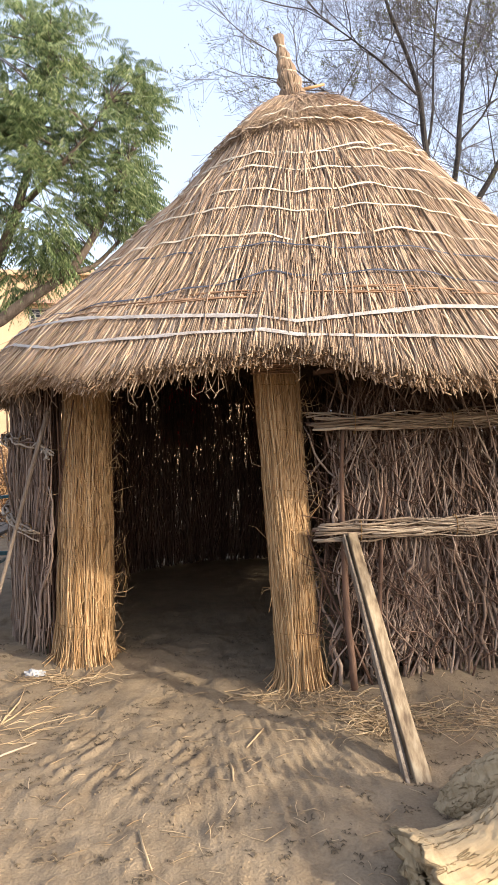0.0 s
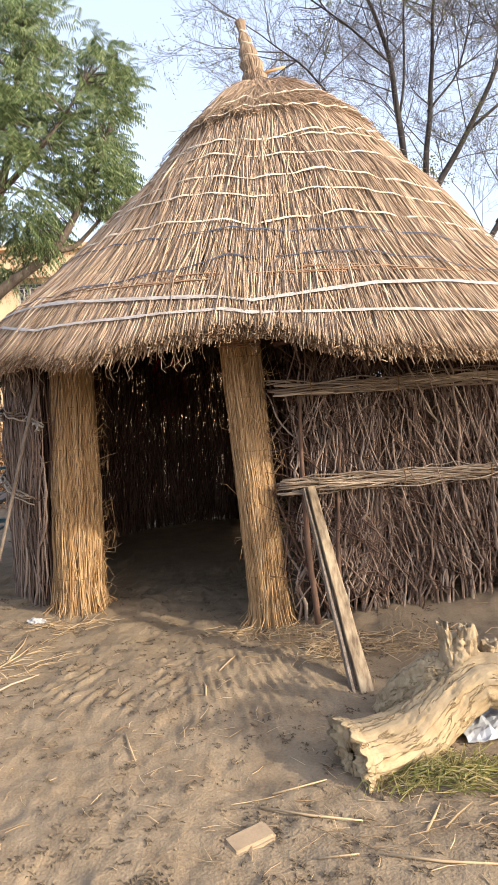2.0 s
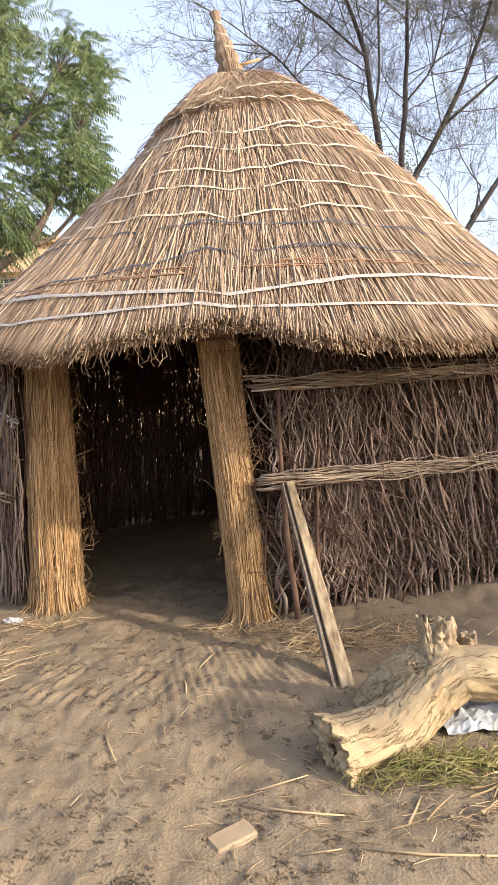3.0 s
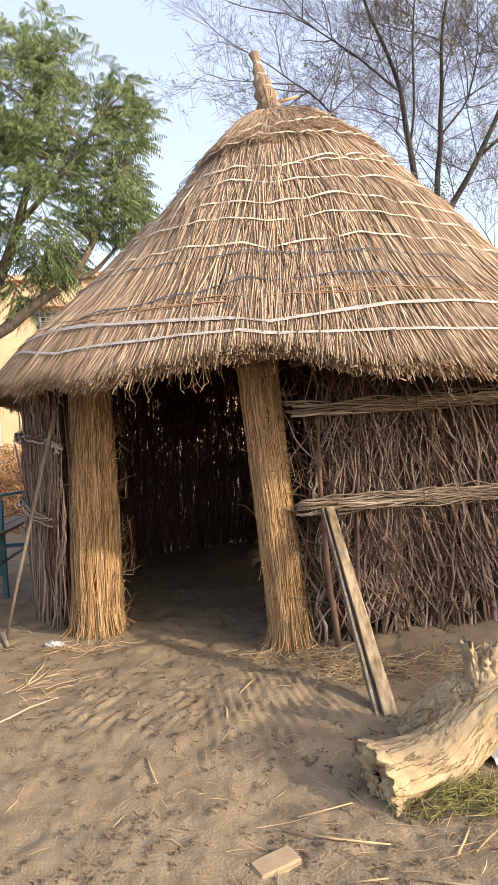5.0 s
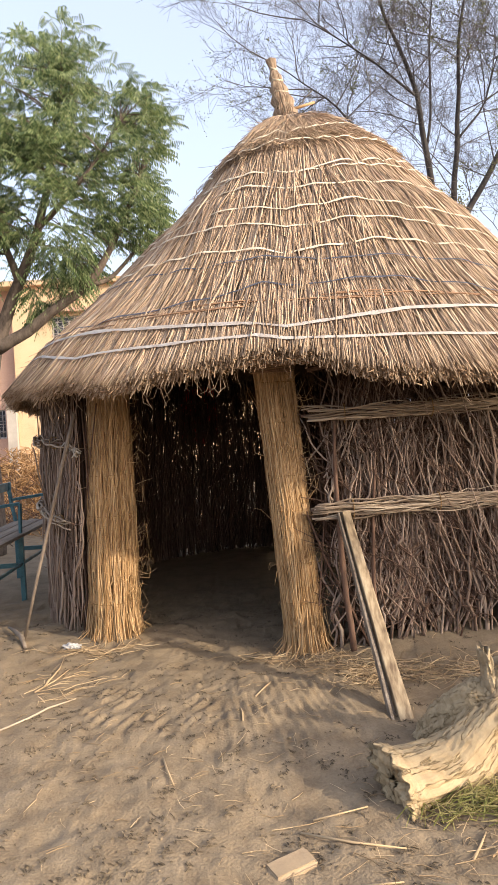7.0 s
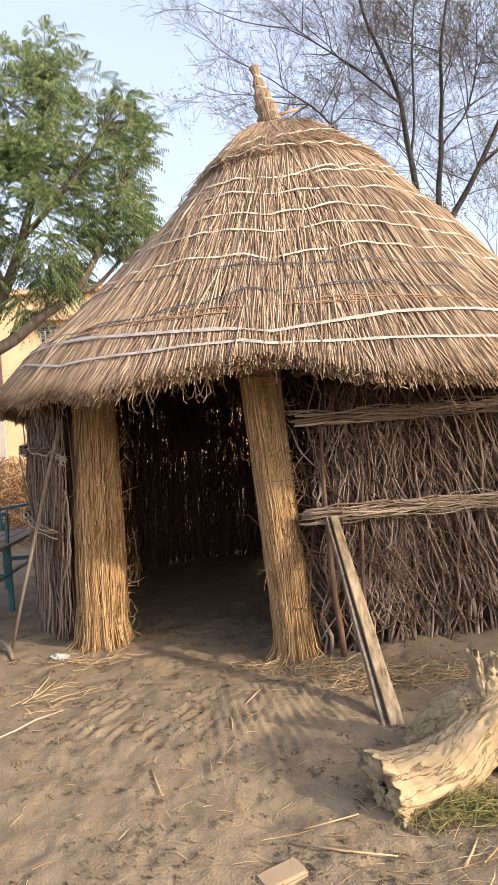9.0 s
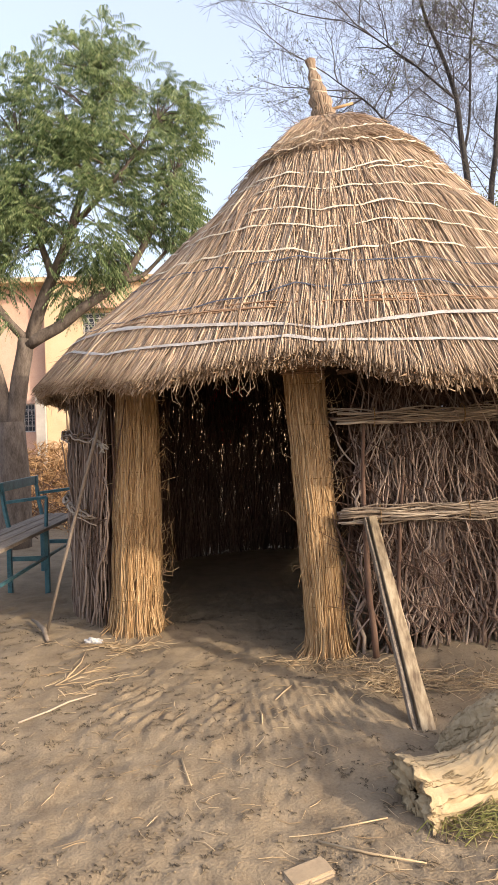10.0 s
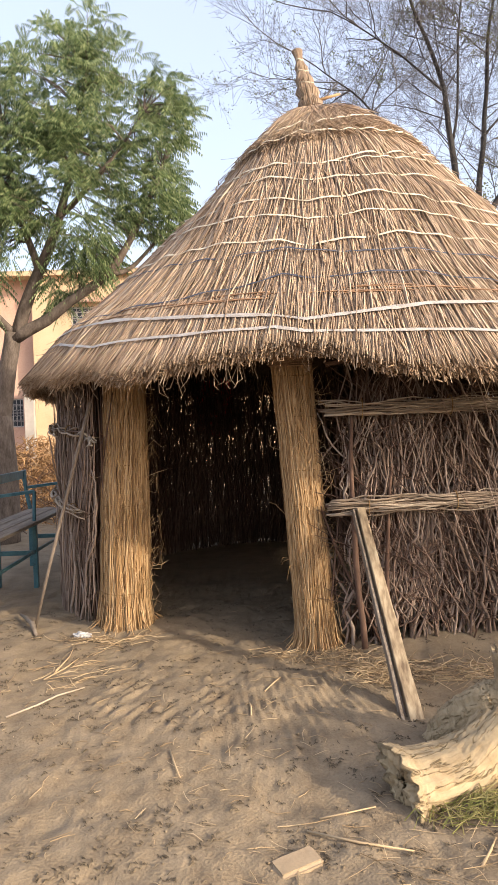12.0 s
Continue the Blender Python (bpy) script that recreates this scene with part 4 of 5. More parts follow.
def build_plank():
    """A split beam leaning on the wall: broad pale board, dark groove, narrow grey edge."""
    foot, head = on_ground(0.762, 3.0, -0.025), Vector((0.70, 3.86, 0.828))
    d = (head - foot).normalized()
    side = d.cross(Vector((0, -1, 0.2))).normalized()
    if side.x < 0:
        side = -side
    front = side.cross(d).normalized()
    if front.y > 0:
        front = -front
    L = (head - foot).length
    m = Matrix((side, front, d)).transposed().to_4x4()
    m.translation = foot
    th = thing("plank", foot, "split pale wooden plank leaning on the brushwood wall", "plank")

    def board(x0, x1, x2, x3, y0, y1, seed):
        b = Bag()
        n = 14
        for i in range(n + 1):
            t = i / n
            a, c = x0 + (x2 - x0) * t, x1 + (x3 - x1) * t
            w = 0.004 * noise.noise((t * 6, seed, 0))
            zz = L * t + (0.02 * math.sin(seed) if i == n else 0)
            prof = ((a + w, y0), (c + w, y0), (c + w - 0.003, y1), (a + w + 0.003, y1))
            for px, py in prof:
                q = m @ Vector((px, py + 0.003 * noise.noise((t * 9, px * 40, seed)), zz))
                b.v.append(tuple(q))
        for i in range(n):
            for k in range(4):
                k2 = (k + 1) % 4
                b.f.append((i * 4 + k, i * 4 + k2, i * 4 + 4 + k2, i * 4 + 4 + k))
        b.f += [(3, 2, 1, 0), tuple(n * 4 + k for k in range(4))]
        return b

    placed("board", board(-0.012, 0.060, -0.022, 0.030, -0.03, 0.022, 1.0), M_plank, th, "pale cream face of the plank", smooth=False, bevel=0.004)
    placed("edge_strip", board(-0.048, -0.026, -0.045, -0.03, -0.03, 0.014, 2.0), M_plank_dark, th, "grey split edge", smooth=False, bevel=0.003)
    placed("groove", board(-0.027, -0.011, -0.031, -0.021, -0.03, -0.012, 3.0), M_plank_dark, th, smooth=False)


build_plank()

# a long-handled hoe leaning on the wall
hoe = thing("hoe", on_ground(-1.42, 4.55), "long worn wooden hoe leaning on the brushwood wall", "tool")
bag = Bag()
hp = [Vector((-1.415, 4.56, 0.02)), Vector((-1.30, 4.53, 0.42)), Vector((-1.16, 4.48, 0.87)), Vector((-1.06, 4.45, 1.2)), Vector((-0.955, 4.42, 1.53))]
bag.tube(hp, [0.011, 0.0115, 0.0125, 0.013, 0.012], 9)
placed("handle", bag, M_tool, hoe)
bag = Bag()
bag.tube([on_ground(-1.64, 4.95, 0.02), on_ground(-1.54, 4.76, 0.03), on_ground(-1.43, 4.55, 0.035), on_ground(-1.37, 4.43, 0.012)], [0.008, 0.014, 0.019, 0.012], 7)
placed("head", bag, M_tool, hoe, "short wooden head")


def build_sheet():
    """Crumpled white plastic film on the sand under the log."""
    bm = bmesh.new()
    bmesh.ops.create_grid(bm, x_segments=17, y_segments=13, size=0.5)
    for v in bm.verts:
        x, y = v.co.x * 0.36, v.co.y * 0.25
        r = math.hypot(v.co.x, v.co.y)
        n = noise.noise((x * 9, y * 9, 2)) + 1.1 * abs(noise.noise((x * 20, y * 20, 5)))
        wob = 1 + 0.25 * noise.noise((math.atan2(y, x) * 1.4, 0, 3))
        gx, gy = 1.20 + x * wob, 2.52 + y * wob
        v.co = (gx, gy, ground_height(gx, gy) + 0.01 + 0.05 * max(0, 1 - r * 1.6) + 0.028 * max(0, n) + max(0, y) * 0.25)
    me = bpy.data.meshes.new("plastic_sheet")
    bm.to_mesh(me)
    bm.free()
    me.materials.append(M_sack)
    me.polygons.foreach_set("use_smooth", [False] * len(me.polygons))
    ob = new("plastic_sheet", me)
    md = ob.modifiers.new("film", "SOLIDIFY")
    md.thickness = 0.002
    tagged(ob, "crumpled white plastic sheet on the sand under the log", "plastic sheet")


build_sheet()


def blades(name, mat, count, cx, cy, sx, sy, lmin, lmax, wid, rise, label, angle=None, spread=3.2, category="grass"):
    bag = Bag()
    for i in range(count):
        x, y = cx + R.gauss(0, sx), cy + R.gauss(0, sy)
        a = uni(-spread, spread) if angle is None else angle + R.gauss(0, spread)
        L = uni(lmin, lmax)
        d = Vector((math.cos(a), math.sin(a), 0))
        p0 = on_ground(x, y, uni(0.004, rise))
        p1 = on_ground(x + d.x * L * 0.5, y + d.y * L * 0.5, uni(0.006, rise * 1.5))
        p2 = on_ground(x + d.x * L, y + d.y * L, uni(0.004, rise))
        bend = Vector((-d.y, d.x, 0)) * uni(-0.1, 0.1) * L
        w = uni(0.6, 1.3) * wid
        bag.tube([p0, p1 + bend, p2], [w, w, w * 0.5], 3, cap=False)
    ob = part(name, bag, mat)
    tagged(ob, label, category, kind="stuff")


blades("cut_grass", M_grass, 300, 0.84, 2.19, 0.13, 0.05, 0.04, 0.2, 0.002, 0.04, "heap of wilting cut green grass beside the log", 0.45, 0.75)
blades("cut_grass", M_grass, 70, 1.08, 2.19, 0.07, 0.05, 0.05, 0.16, 0.0026, 0.03, "wilting cut green grass beside the log", 0.45, 0.6)
blades("straw_heap", M_straw, 26, 1.1, 1.99, 0.10, 0.05, 0.12, 0.28, 0.0034, 0.03, "pale straw stalks strewn beside the log", 0.45, 0.35, "straw")
blades("straw_heap", M_straw, 300, 0.76, 3.55, 0.12, 0.08, 0.05, 0.17, 0.0024, 0.02, "dry straw strewn at the foot of the wall", category="straw")
blades("straw_heap", M_straw, 150, 1.2, 3.5, 0.17, 0.10, 0.06, 0.22, 0.0024, 0.02, "dry straw strewn before the wall", category="straw")
blades("straw_heap", M_straw, 120, 0.45, 3.86, 0.16, 0.06, 0.05, 0.18, 0.0024, 0.015, "dry straw at the foot of the door post", category="straw")
blades("straw_heap", M_straw, 90, -0.85, 4.3, 0.14, 0.06, 0.05, 0.2, 0.0026, 0.015, "dry straw at the foot of the door post", category="straw")
blades("straw_heap", M_straw, 46, -1.02, 3.68, 0.13, 0.14, 0.05, 0.2, 0.0022, 0.015, "dry straw and twigs strewn on the sand", 0.9, 0.7, "straw")
blades("straw_litter", M_straw, 420, 0.1, 2.7, 0.9, 0.7, 0.015, 0.10, 0.0016, 0.006, "short bits of straw strewn over the sand", category="straw")
blades("straw_litter", M_straw, 90, 0.7, 2.02, 0.35, 0.16, 0.03, 0.13, 0.0016, 0.012, "bits of straw strewn beside the log", 0.3, 1.2, "straw")
def litter_clumps():
    """Dark crumbs of dung and leaf, blown together into small clumps."""
    bag = Bag()
    for i in range(1250):
        cx, cy = uni(-2.2, 1.5), 1.75 + 3.3 * R.random() ** 1.3
        if math.hypot(cx - 0.3, cy - 3.2) < 0.4:
            continue
        for k in range(R.randint(1, 11)):
            x, y = cx + R.gauss(0, 0.017), cy + R.gauss(0, 0.013)
            a, L = uni(0, 6.3), uni(0.004, 0.022)
            bag.tube([on_ground(x, y, uni(0.0, 0.003)), on_ground(x + math.cos(a) * L * 0.5, y + math.sin(a) * L * 0.5, uni(0.003, 0.008)), on_ground(x + math.cos(a) * L, y + math.sin(a) * L, uni(0.0, 0.004))], [0.0014, uni(0.0016, 0.0034), 0.001], 4, cap=False)
    ob = part("dark_litter", bag, M_litter)
    tagged(ob, "dark crumbs of dung and dry leaf on the sand", "litter", kind="stuff")


litter_clumps()


def clods():
    bag = Bag()
    for i in range(500):
        x, y = R.gauss(0.0, 0.9), uni(1.75, 4.0)
        if R.random() < 0.3:
            x, y = R.gauss(0.05, 0.35), R.gauss(3.2, 0.25)
        s = abs(R.gauss(0, 0.004)) + 0.002
        c = on_ground(x, y, s * 0.2)
        o = len(bag.v)
        for v in ((1, 0, 0), (-1, 0, 0), (0, 1, 0), (0, -1, 0), (0, 0, 1), (0, 0, -1)):
            q = Vector(v) * s * uni(0.6, 1.3)
            bag.v.append((c.x + q.x, c.y + q.y, c.z + q.z * 0.7))
        for f in ((0, 2, 4), (2, 1, 4), (1, 3, 4), (3, 0, 4), (2, 0, 5), (1, 2, 5), (3, 1, 5), (0, 3, 5)):
            bag.f.append(tuple(o + k for k in f))
    ob = part("clods", bag, M_sand)
    tagged(ob, "small crumbled clods of sandy earth", "clods", kind="stuff")


clods()


def twig(points, r, label, mat=M_straw):
    bag = Bag()
    bag.tube([on_ground(x, y, r + 0.003) for x, y in points], [r] * (len(points) - 1) + [r * 0.6], 6)
    ob = part("twig", bag, mat)
    tagged(ob, label, "twig", "twigs on the sand")


twig([(-0.311, 2.736), (-0.285, 2.64), (-0.253, 2.541)], 0.0045, "short pale stalk lying on the sand")
twig([(-1.13, 3.15), (-1.02, 3.27), (-0.95, 3.38), (-0.84, 3.50)], 0.005, "bent brown twig lying on the sand", M_rod)
twig([(-1.1, 3.66), (-1.02, 3.8), (-0.97, 3.93)], 0.0042, "pale twig lying on the sand")
twig([(-1.06, 3.72), (-1.03, 3.95), (-1.05, 4.15)], 0.0042, "pale twig lying on the sand")
twig([(0.10, 3.28), (0.15, 3.36), (0.19, 3.46)], 0.004, "thin pale straw lying on the furrows")
twig([(0.02, 3.18), (0.03, 3.1), (0.03, 3.0)], 0.005, "thin pale straw lying on the furrows")
twig([(0.20, 2.16), (0.36, 2.07), (0.52, 2.02)], 0.0042, "pale stalk lying beside the brick")
twig([(0.25, 2.23), (0.45, 2.27)], 0.004, "pale stalk lying beside the log")
twig([(0.35, 1.88), (0.47, 1.86)], 0.004, "pale stalk lying on the sand")
twig([(0.55, 1.84), (0.7, 1.79), (0.92, 1.73)], 0.0042, "pale stalk lying on the sand")
twig([(0.7, 1.93), (0.75, 2.0), (0.79, 2.06)], 0.0042, "pale cut stalk beside the grass")
twig([(0.05, 3.98), (0.16, 3.9), (0.27, 3.93)], 0.0042, "curled twig by the door post")

# a scrap of clear plastic by the door post
bm = bmesh.new()
bmesh.ops.create_icosphere(bm, subdivisions=3, radius=1)
for v in bm.verts:
    n = 0.7 + 0.6 * noise.noise(v.co * 2.5)
    v.co = Vector((v.co.x * 0.07 * n, v.co.y * 0.045 * n, max(-0.2, v.co.z) * 0.035 * n))
me = bpy.data.meshes.new("plastic_scrap")
bm.to_mesh(me)
bm.free()
me.materials.append(M_iron)
ob = new("plastic_scrap", me)
ob.location = on_ground(-1.05, 4.36, 0.004)
tagged(ob, "small crumpled scrap of plastic by the door post", "plastic scrap")

# red cloth hanging behind the far wall
bag = Bag()
n = 16
for i in range(n + 1):
    for k in range(9):
        t, s = i / n, k / 8
        x, y = round_wall(214 - 12 * t, 0.01 + 0.015 * math.sin(t * 25))
        bag.v.append((x, y, 1.24 + 0.72 * s + 0.02 * math.sin(t * 9)))
for i in range(n):
    for k in range(8):
        bag.f.append((i * 9 + k, i * 9 + k + 1, (i + 1) * 9 + k + 1, (i + 1) * 9 + k))
ob = part("red_cloth", bag, M_red)
md = ob.modifiers.new("cloth", "SOLIDIFY")
md.thickness = 0.003
tagged(ob, "red cloth hung behind the brushwood wall", "cloth")


# ---- bench ----
def build_bench():
    b = thing("bench", (-1.96, 5.9, 0), "old bench with teal painted iron frame and weathered boards", "bench")
    x0, x1, y0, y1, h = -2.17, -1.77, 4.45, 6.95, 0.57
    for k in range(3):
        w = (x1 - x0) / 3
        bag = Bag()
        bag.box((x0 + w * k + 0.006, y0, h - 0.03), (x0 + w * (k + 1) - 0.006, y1 + 0.02 * k, h))
        placed("seat_board", bag, M_board, b, smooth=False, bevel=0.005)
    for y in (4.6, 5.92, 6.88):
        for x in (x0 + 0.03, x1 - 0.04):
            bag = Bag()
            bag.box((x - 0.02, y - 0.02, ground_height(x, y) - 0.02), (x + 0.02, y + 0.02, h - 0.032))
            placed("leg", bag, M_teal, b, smooth=False, bevel=0.003)
        bag = Bag()
        bag.box((x0 + 0.052, y - 0.012, 0.27), (x1 - 0.062, y + 0.012, 0.31))
        placed("stretcher", bag, M_teal, b, smooth=False, bevel=0.003)
        bag = Bag()
        bag.tube([(x0 + 0.03, y, h), (x0 + 0.0, y, 0.72), (x0 - 0.03, y, 0.96)], 0.02, 4, twist=0.78)
        placed("back_post", bag, M_teal, b, smooth=False)
        bag = Bag()
        bag.tube([(x0 + 0.01, y, 0.79), (x1 - 0.03, y, 0.83)], 0.018, 4, twist=0.78)
        bag.tube([(x1 - 0.03, y, 0.83), (x1 - 0.04, y, h)], 0.016, 4, twist=0.78)
        placed("armrest", bag, M_teal, b, smooth=False)
    bag = Bag()
    bag.box((x0 - 0.045, y0, 0.88), (x0 - 0.022, y1 + 0.02, 0.965))
    placed("back_rail", bag, M_teal, b, smooth=False, bevel=0.004)
    bag = Bag()
    bag.box((x1 - 0.052, y0 + 0.1, 0.29), (x1 - 0.03, y1 - 0.07, 0.315))
    placed("side_rail", bag, M_teal, b, smooth=False, bevel=0.003)


build_bench()


# ---- building behind ----
def build_house():
    Y = 25.0
    h = thing("house", (-9, Y, 0), "two-storey cream plastered house, its shaded part toned pinkish", "house")

    def wall(name, x0, x1, y0, y1, z0, z1, mat, holes, label):
        xs = sorted({x0, x1, *[v for q in holes for v in q[:2]]})
        zs = sorted({z0, z1, *[v for q in holes for v in q[2:]]})
        bag = Bag()
        for i in range(len(xs) - 1):
            for k in range(len(zs) - 1):
                cx, cz = (xs[i] + xs[i + 1]) / 2, (zs[k] + zs[k + 1]) / 2
                if any(q[0] < cx < q[1] and q[2] < cz < q[3] for q in holes):
                    continue
                bag.box((xs[i], y0, zs[k]), (xs[i + 1], y1, zs[k + 1]))
        return placed(name, bag, mat, h, label, smooth=False)

    up = (-6.05, -5.0, 5.05, 5.88)
    low = (-8.75, -8.05, 1.55, 2.62)
    wall("wall", -7.45, 4.0, Y, Y + 0.3, 0, 7.0, M_plaster, [up], "sunlit cream plaster wall")
    wall("wall", -16.0, -7.45, Y + 0.5, Y + 0.8, 0, 7.0, M_pink, [low], "plaster wall toned pinkish for its shaded side")
    bag = Bag()
    bag.box((-16, Y + 0.8, 0), (4, Y + 8, 6.9))
    placed("block", bag, M_plaster, h, smooth=False)
    bag = Bag()
    bag.box((-7.8, Y - 0.2, 0), (-7.46, Y + 0.5, 3.0))
    placed("pilaster", bag, M_concrete, h, "grey cement pillar", smooth=False)
    bag = Bag()
    bag.box((-16.2, Y - 0.25, 7.0), (4.2, Y + 8.2, 7.18))
    placed("roof", bag, M_plaster, h, smooth=False)
    bag = Bag()
    bag.box((-6.3, Y - 0.3, 6.0), (-4.7, Y, 6.14))
    placed("sunshade", bag, M_pink, h, "projecting lintel slab", smooth=False)
    for (x0, x1, z0, z1), y in ((up, Y + 0.1), (low, Y + 0.6)):
        bag = Bag()
        for q in (((x0, y, z0), (x1, y + 0.08, z0 + 0.05)), ((x0, y, z1 - 0.05), (x1, y + 0.08, z1)), ((x0, y, z0 + 0.05), (x0 + 0.05, y + 0.08, z1 - 0.05)), ((x1 - 0.05, y, z0 + 0.05), (x1, y + 0.08, z1 - 0.05))):
            bag.box(*q)
        w = placed("window", bag, M_iron, h, "barred window with pale iron frame", smooth=False)
        bag = Bag()
        bag.box((x0 + 0.05, y + 0.05, z0 + 0.05), (x1 - 0.05, y + 0.06, z1 - 0.05))
        placed("pane", bag, M_glass, w, smooth=False)
        bag = Bag()
        for k in range(1, 5):
            x = x0 + (x1 - x0) * k / 5
            bag.tube([(x, y - 0.01, z0), (x, y - 0.01, z1)], 0.013, 5)
        for k in range(1, 4):
            z = z0 + (z1 - z0) * k / 4
            bag.tube([(x0, y - 0.02, z), (x1, y - 0.02, z)], 0.013, 5)
        for k in range(5):
            x = x0 + (x1 - x0) * (k + 0.5) / 5
            for j in range(2):
                z = z0 + (z1 - z0) * (0.3 + 0.4 * j)
                bag.tube([(x + 0.09 * math.cos(w2), y - 0.025, z + 0.12 * math.sin(w2)) for w2 in np.linspace(0, 6.283, 9)], 0.009, 4, cap=False)
        placed("grille", bag, M_iron, w, "pale iron window grille")


build_house()


# ---- heap of dry brush behind the bench ----
def build_heap():
    bag = Bag()
    for i in range(5200):
        x, y = -3.2 + R.gauss(0, 0.9), 11.2 + R.gauss(0, 0.6)
        hh = 1.25 * math.exp(-((x + 3.3) / 1.3) ** 2 - ((y - 11.2) / 0.9) ** 2)
        z = hh * math.sqrt(R.random())
        d = Vector((uni(-1, 1), uni(-1, 1), uni(-0.4, 0.7))).normalized() * uni(0.06, 0.26)
        p = Vector((x, y, z))
        bag.tube([p, p + d * 0.5 + Vector((uni(-0.04, 0.04), 0, uni(-0.03, 0.05))), p + d], [0.009, 0.007, 0.003], 3, cap=False)
    ob = part("brush_heap", bag, M_heap)
    tagged(ob, "heap of dry brown twigs and straw", "brush heap", kind="stuff")
    bag = Bag()
    for i in range(60):
        a = R.choice((0, 1))
        x, y = uni(-4.2, -2.0), uni(8.8, 10.5)
        pts = [Vector((x, y, uni(0.0, 0.3)))]
        d = Vector((uni(-1, 1), uni(-0.5, 0.5), uni(0.2, 1.2))).normalized()
        for k in range(5):
            d = (d + Vector((uni(-0.3, 0.3), uni(-0.3, 0.3), uni(-0.35, 0.1)))).normalized()
            pts.append(pts[-1] + d * uni(0.12, 0.28))
        bag.tube(pts, [0.007, 0.006, 0.005, 0.004, 0.003, 0.002], 3, cap=False)
    ob = part("dry_brambles", bag, M_brush)
    tagged(ob, "bare dry bramble stems behind the bench", "brambles", kind="stuff")


build_heap()


# ---- trees ----
def limb(bag, pts, r0, r1, sides=8, wob=0.02, thick=1.0):
    n = 4 * (len(pts) - 1)
    key = np.linspace(0, 1, len(pts))
    out = []
    for i in range(n + 1):
        t = i / n
        p = Vector([float(np.interp(t, key, [q[c] for q in pts])) for c in range(3)])
        out.append(p + Vector((R.gauss(0, wob), R.gauss(0, wob), R.gauss(0, wob))))
    for _ in range(2):
        out = [out[0]] + [(out[i - 1] + 2 * out[i] + out[i + 1]) / 4 for i in range(1, n)] + [out[-1]]
    bag.tube(out, [thick * (r0 + (r1 - r0) * i / n) for i in range(n + 1)], sides)
    return out


def neem_leaf(bag, p, d, up, L):
    """A drooping feather leaf: a stalk with paired narrow leaflets."""
    side = d.cross(up)
    if side.length < 0.1:
        return
    side.normalize()
    n = 8
    for i in range(1, n + 1):
        t = i / n
        c = p + d * (L * t) - Vector((0, 0, L * 0.42 * t * t))
        ll = L * 0.27 * (1 - 0.5 * abs(t - 0.45))
        for s in (-1, 1):
            o = (side * s * 0.6 + d * 0.3 - Vector((0, 0, 0.75))).normalized()
            w = (d * 0.6 + Vector((0, 0, 0.25)) - o * 0.1).normalized() * (ll * 0.16)
            mid = c + o * (ll * 0.42)
            leaves_tip = c + o * ll - Vector((0, 0, ll * 0.12))
            bag.quad(c, mid - w, leaves_tip, mid + w)


